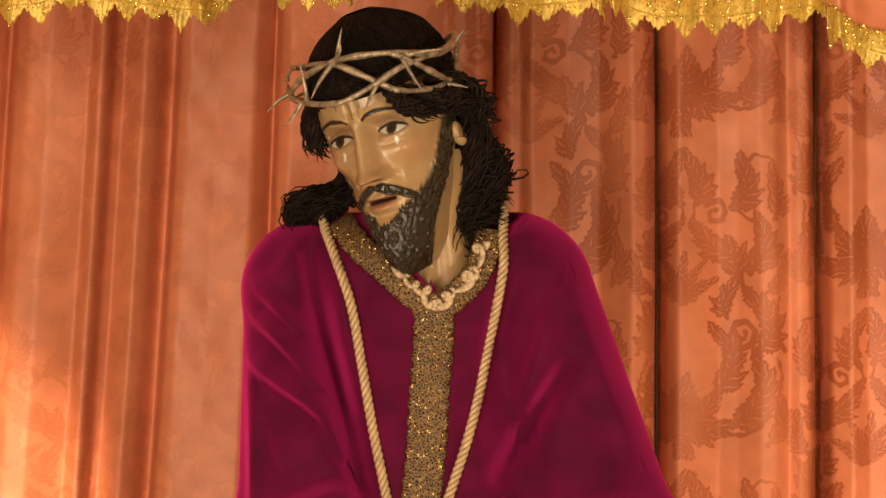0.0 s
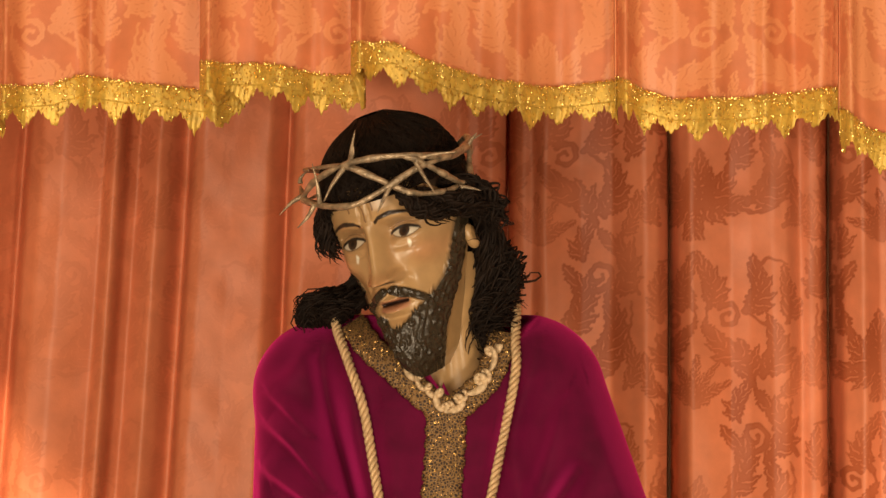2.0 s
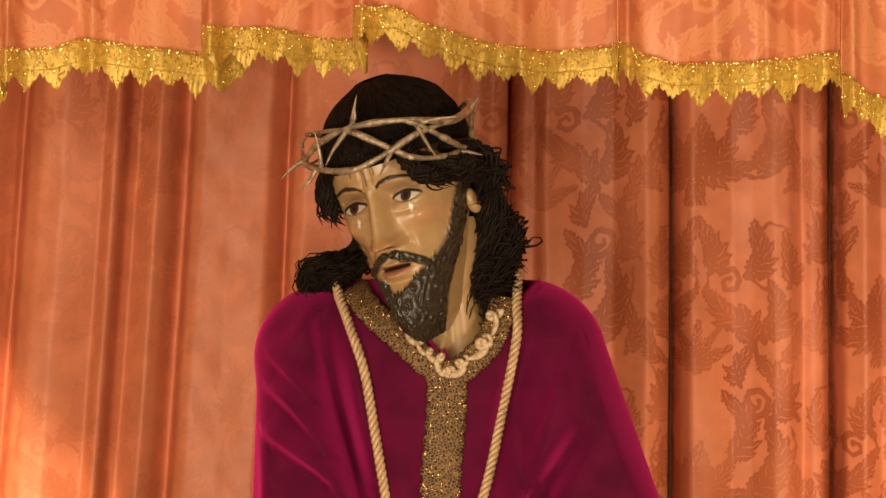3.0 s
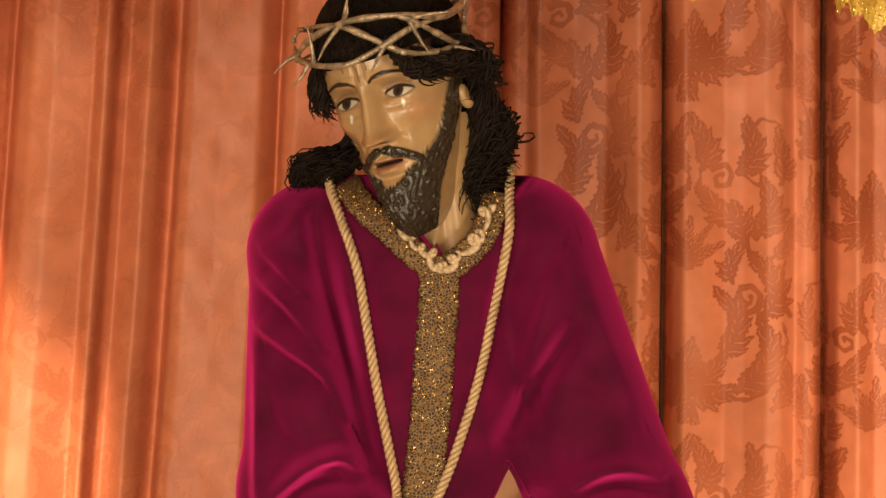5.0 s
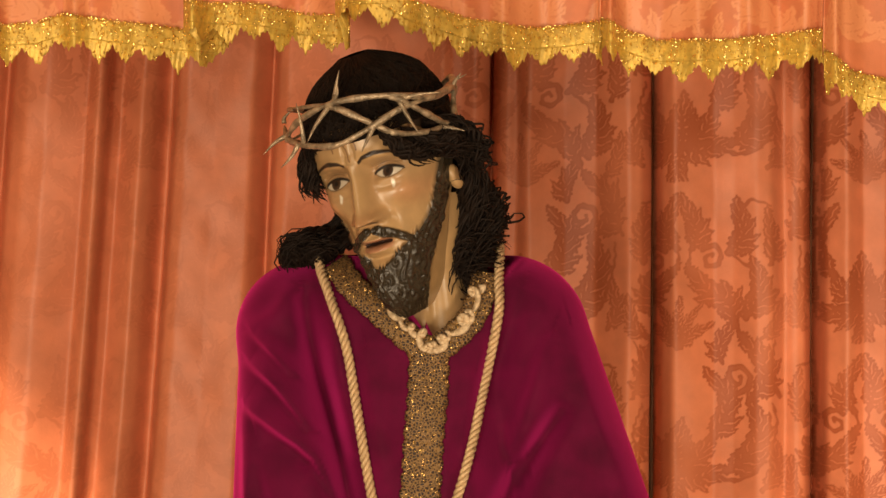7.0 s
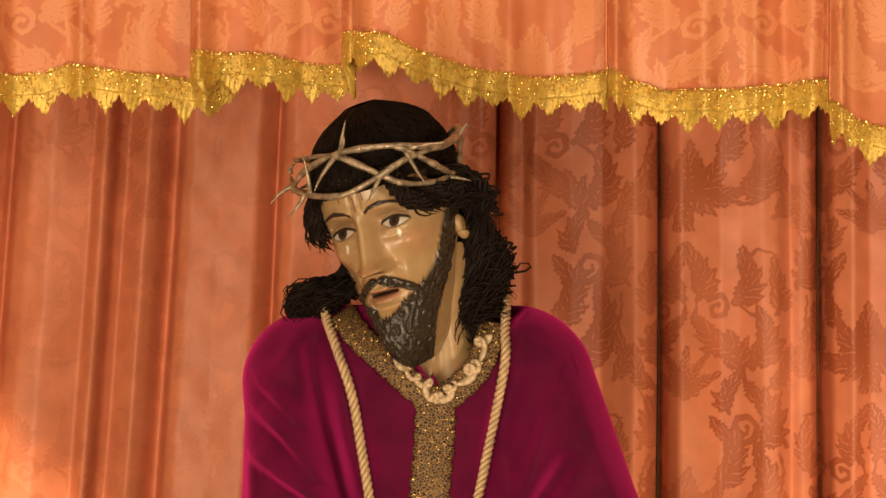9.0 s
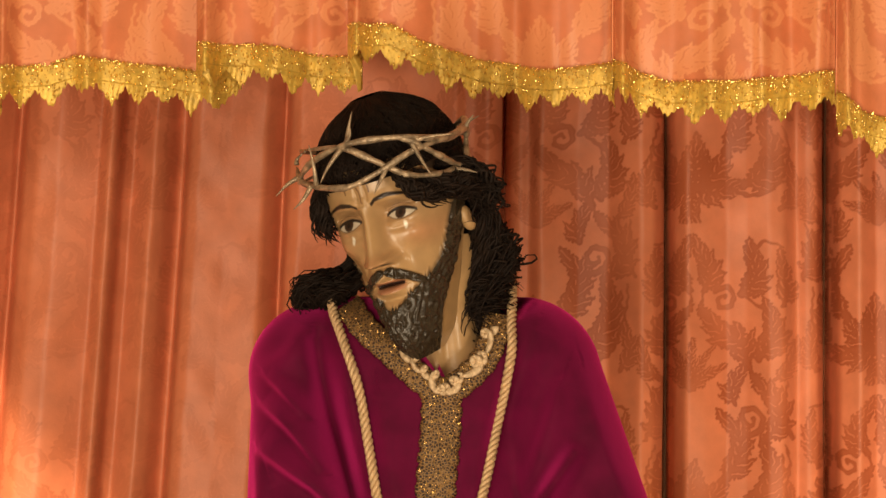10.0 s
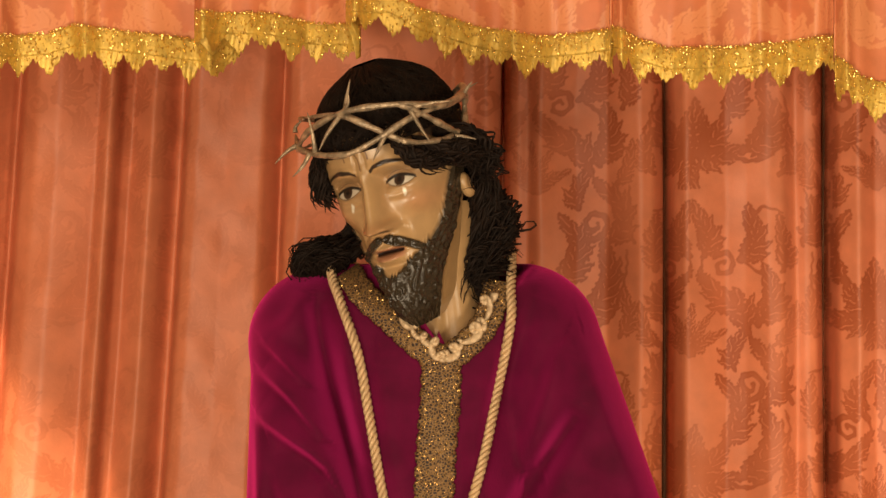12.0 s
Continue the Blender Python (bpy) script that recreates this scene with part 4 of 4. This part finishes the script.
def crown():
    thing = tagged(new("crown_of_thorns"), "woven crown of silvery-brown thorn branches round the head", "crown")
    vines = [
        [(-96, 1.783), (-72, 1.768), (-47, 1.7615), (-22, 1.7625), (0, 1.780), (21, 1.801), (47, 1.815), (74, 1.825), (110, 1.82), (160, 1.80), (205, 1.77), (240, 1.765), (262, 1.78)],
        [(-100, 1.765), (-75, 1.772), (-54, 1.789), (-29, 1.8055), (-7, 1.813), (21, 1.8165), (47, 1.814), (74, 1.822), (105, 1.835), (150, 1.80), (200, 1.79), (258, 1.766)],
        [(-60, 1.802), (-29, 1.804), (-7, 1.792), (6, 1.783), (21, 1.775), (47, 1.7775), (74, 1.786), (100, 1.80), (150, 1.83), (200, 1.80), (245, 1.80), (298, 1.80)],
        [(8, 1.8165), (21, 1.812), (42, 1.797), (66, 1.786), (82, 1.792), (92, 1.812), (84, 1.826), (60, 1.822)],
    ]
    rng = np.random.default_rng(3)
    for k, vine in enumerate(vines):
        pts = smooth_path([ring(d, z, 1 + 0.02 * math.sin(k * 2 + d / 30)) for d, z in vine], 110)
        s = np.linspace(0, 1, 110)
        rad = 0.0033 * (1 + 0.16 * np.sin(37 * s + k) + 0.10 * np.sin(91 * s)) * np.clip(np.minimum(s, 1 - s) * 14 + 0.25, 0, 1)
        h = Heap()
        h.add(*tube(pts, rad, 9))
        part("vine", h.mesh("vine", [THORN]), thing)
    spikes = [  # angle and height of the foot; reach to the side, outwards and up
        (-26, 1.806, 0.012, 0.012, 0.019), (-24, 1.808, 0.006, 0.002, 0.034), (-28, 1.804, -0.016, 0.012, -0.037), (-26, 1.805, 0.038, 0.008, -0.013),
        (21, 1.811, 0.018, 0.012, -0.036), (4, 1.783, -0.014, 0.010, -0.028), (-50, 1.764, 0.003, 0.014, 0.042), (-56, 1.763, -0.008, 0.012, -0.025),
        (-78, 1.772, -0.014, 0.010, -0.020), (80, 1.824, 0.006, 0.004, 0.016), (24, 1.813, 0.034, 0.012, 0.006), (60, 1.782, 0.016, 0.010, -0.004),
        (-88, 1.786, 0.012, 0.004, 0.014), (120, 1.82, 0.01, 0.02, 0.02), (170, 1.81, 0.0, 0.03, 0.02), (215, 1.79, -0.01, 0.02, -0.02), (140, 1.80, 0.02, 0.02, -0.02),
    ]
    for d, z, dx, dout, dz in spikes:
        b = np.array(ring(d, z))
        out = np.array([math.sin(radians(d)), -math.cos(radians(d)), 0])
        tip = b + np.array([dx, 0, dz]) + out * dout
        mid = (b + tip) / 2 + rng.normal(0, 0.0012, 3)
        h = Heap()
        h.add(*tube(smooth_path([b, mid, tip], 12), 0.0031 * np.linspace(1, 0.07, 12) ** 0.8, 8))
        part("thorn", h.mesh("thorn", [THORN]), thing)


crown()


# ---- twisted cord round the neck ----
def chest(points, lift):
    """Points (x, z) laid on the front of the tunic, lift metres proud."""
    q = np.array(points)
    y = robe_front(q[:, 0], q[:, 1], neck=False) - lift
    k = y / 3.40
    x2, z2 = q[:, 0] * k, EYE + (q[:, 1] - EYE) * k
    return np.stack([x2, robe_front(x2, z2, neck=False) - lift, z2], 1)


def cord():
    left = smooth_path([(-0.044, 1.26), (-0.042, 1.30), (-0.050, 1.345), (-0.063, 1.412), (-0.075, 1.485), (-0.086, 1.546), (-0.104, 1.601), (-0.113, 1.626)], 90)
    right = smooth_path([(0.079, 1.616), (0.079, 1.582), (0.065, 1.509), (0.047, 1.424), (0.0225, 1.345), (0.003, 1.296), (-0.015, 1.26)], 90)
    a, b = chest(left, 0.006), chest(right, 0.006)
    back = smooth_path([a[-1], (-0.117, 3.44, 1.648), (-0.105, 3.50, 1.645), (-0.06, 3.548, 1.625), (-0.01, 3.556, 1.62), (0.045, 3.548, 1.625), (0.078, 3.50, 1.648), (0.081, 3.44, 1.651), b[0]], 80)
    path = np.vstack([a, back[1:-1], b])
    seg = np.linalg.norm(np.diff(path, axis=0), axis=1)
    arc = np.concatenate([[0], np.cumsum(seg)])
    s = np.linspace(0, arc[-1], 900)
    path = np.stack([np.interp(s, arc, path[:, k]) for k in range(3)], 1)
    tan = np.gradient(path, axis=0)
    tan /= np.linalg.norm(tan, axis=1)[:, None]
    n1 = np.cross(tan, (0.2, 1, 0.1))
    n1 /= np.linalg.norm(n1, axis=1)[:, None]
    n2 = np.cross(tan, n1)
    thing = tagged(new("neck_cord"), "twisted pale gold cord looped round the neck over the tunic", "cord")
    for k in range(3):
        w = 2 * np.pi * (s / 0.023 + k / 3)
        h = Heap()
        h.add(*tube(path + 0.0031 * (np.cos(w)[:, None] * n1 + np.sin(w)[:, None] * n2), 0.0025, 8))
        part("strand", h.mesh("strand", [CORD]), thing)


cord()


# ---- gold lace trim and ivory ruffle on the tunic ----
def band(name, points, half, lift, seed, parent, label):
    n = 420
    c = smooth_path(points, n)
    d = np.gradient(c, axis=0)
    d /= np.linalg.norm(d, axis=1)[:, None]
    nor = np.stack([-d[:, 1], d[:, 0]], 1)
    arc = np.concatenate([[0], np.cumsum(np.linalg.norm(np.diff(c, axis=0), axis=1))])
    edge = half * (1 + 0.14 * np.abs(np.sin(arc * np.pi / 0.017)) + 0.16 * np.abs(np.sin(arc * 800)) - 0.08)
    t = np.linspace(-1, 1, 17)
    Q = c[:, None] + nor[:, None] * (t[None, :, None] * edge[:, None, None])
    G = chest(Q.reshape(-1, 2), lift).reshape(n, 17, 3)
    G[..., 1] += 0.003 * np.abs(t) ** 6 + 0.0008 * np.sin(arc[:, None] * 700 + 9 * t[None])
    ob = part(name, surface(name, G, mats=[TRIM]), parent, label)
    so = ob.modifiers.new("thickness", "SOLIDIFY")
    so.thickness = 0.0015
    # sequins and bullion loops, too many and small to pick apart
    rng = np.random.default_rng(seed)
    h = Heap()
    count = int(arc[-1] * half * 2 / 0.0000055)
    for _ in range(count):
        i, tt = rng.integers(2, n - 2), rng.uniform(-0.97, 0.97)
        # rows of small fans
        a = arc[i] - 0.010 * (1 - tt * tt)
        if math.sin(a * 2 * math.pi / 0.0085) < 0.0 and rng.random() < 0.9:
            continue
        j = (tt + 1) * 8
        j0 = min(15, int(j))
        p = G[i, j0] * (1 - j + j0) + G[i, j0 + 1] * (j - j0)
        r = rng.uniform(0.0008, 0.0022)
        ax = rng.normal(0, 0.45, 3) + (0, -1, 0)
        ax /= np.linalg.norm(ax)
        e1 = np.cross(ax, (0, 0, 1.0))
        e1 /= np.linalg.norm(e1)
        e2 = np.cross(ax, e1)
        long = rng.uniform(1.0, 1.7)
        v = [p + r * (math.cos(q) * e1 + long * math.sin(q) * e2) + ax * 0.0006 for q in np.arange(6) * math.pi / 3] + [p + ax * (0.0006 + 0.6 * r)]
        h.add(v, [(q, (q + 1) % 6, 6) for q in range(6)])
    beads = part("sequin_dust", h.mesh("sequin_dust", [SEQUIN], False), ob, "glittering antique-gold sequins")
    tagged(beads, kind="stuff")
    return ob


band("front_band", [(0.004, 1.545), (0.003, 1.50), (-0.002, 1.44), (-0.004, 1.40), (-0.010, 1.34), (-0.015, 1.29), (-0.018, 1.25)], 0.0185, 0.004, 21, robe_thing, "antique-gold sequinned lace band down the front")
band("collar_band", [(-0.097, 1.636), (-0.080, 1.611), (-0.058, 1.591), (-0.033, 1.568), (-0.012, 1.550), (0.006, 1.541), (0.026, 1.552), (0.048, 1.574), (0.060, 1.600), (0.064, 1.625)], 0.0125, 0.006, 22, robe_thing, "antique-gold sequinned lace collar")


def ruffle():
    n = 900
    c = smooth_path([(-0.034, 1.590), (-0.026, 1.572), (-0.008, 1.560), (0.002, 1.545), (0.012, 1.545), (0.022, 1.556), (0.040, 1.570), (0.050, 1.586), (0.056, 1.612)], n)
    s = np.linspace(0, 1, n)
    w = 2 * np.pi * 11 * s + 1.2 * np.sin(2 * np.pi * 5 * s)
    r = 0.0056 + 0.0016 * np.sin(2 * np.pi * 4.3 * s)
    dx, dz = r * np.cos(w), r * np.sin(w)
    base = chest(c, 0.008)
    rows = np.linspace(0, 1, 6)
    G = np.stack([base + np.stack([dx * (0.15 + 1.15 * t), -0.006 * np.sin(2.4 * t) + 0 * s, dz * (0.15 + 1.15 * t)], 1) for t in rows], 0)
    G[..., 1] += 0.0020 * np.sin(w * 4)[None]
    ob = part("ruffle", surface("ruffle", G, mats=[LACE]), robe_thing, "curled ivory lace ruffle at the neck")
    so = ob.modifiers.new("thickness", "SOLIDIFY")
    so.thickness = 0.0007


ruffle()
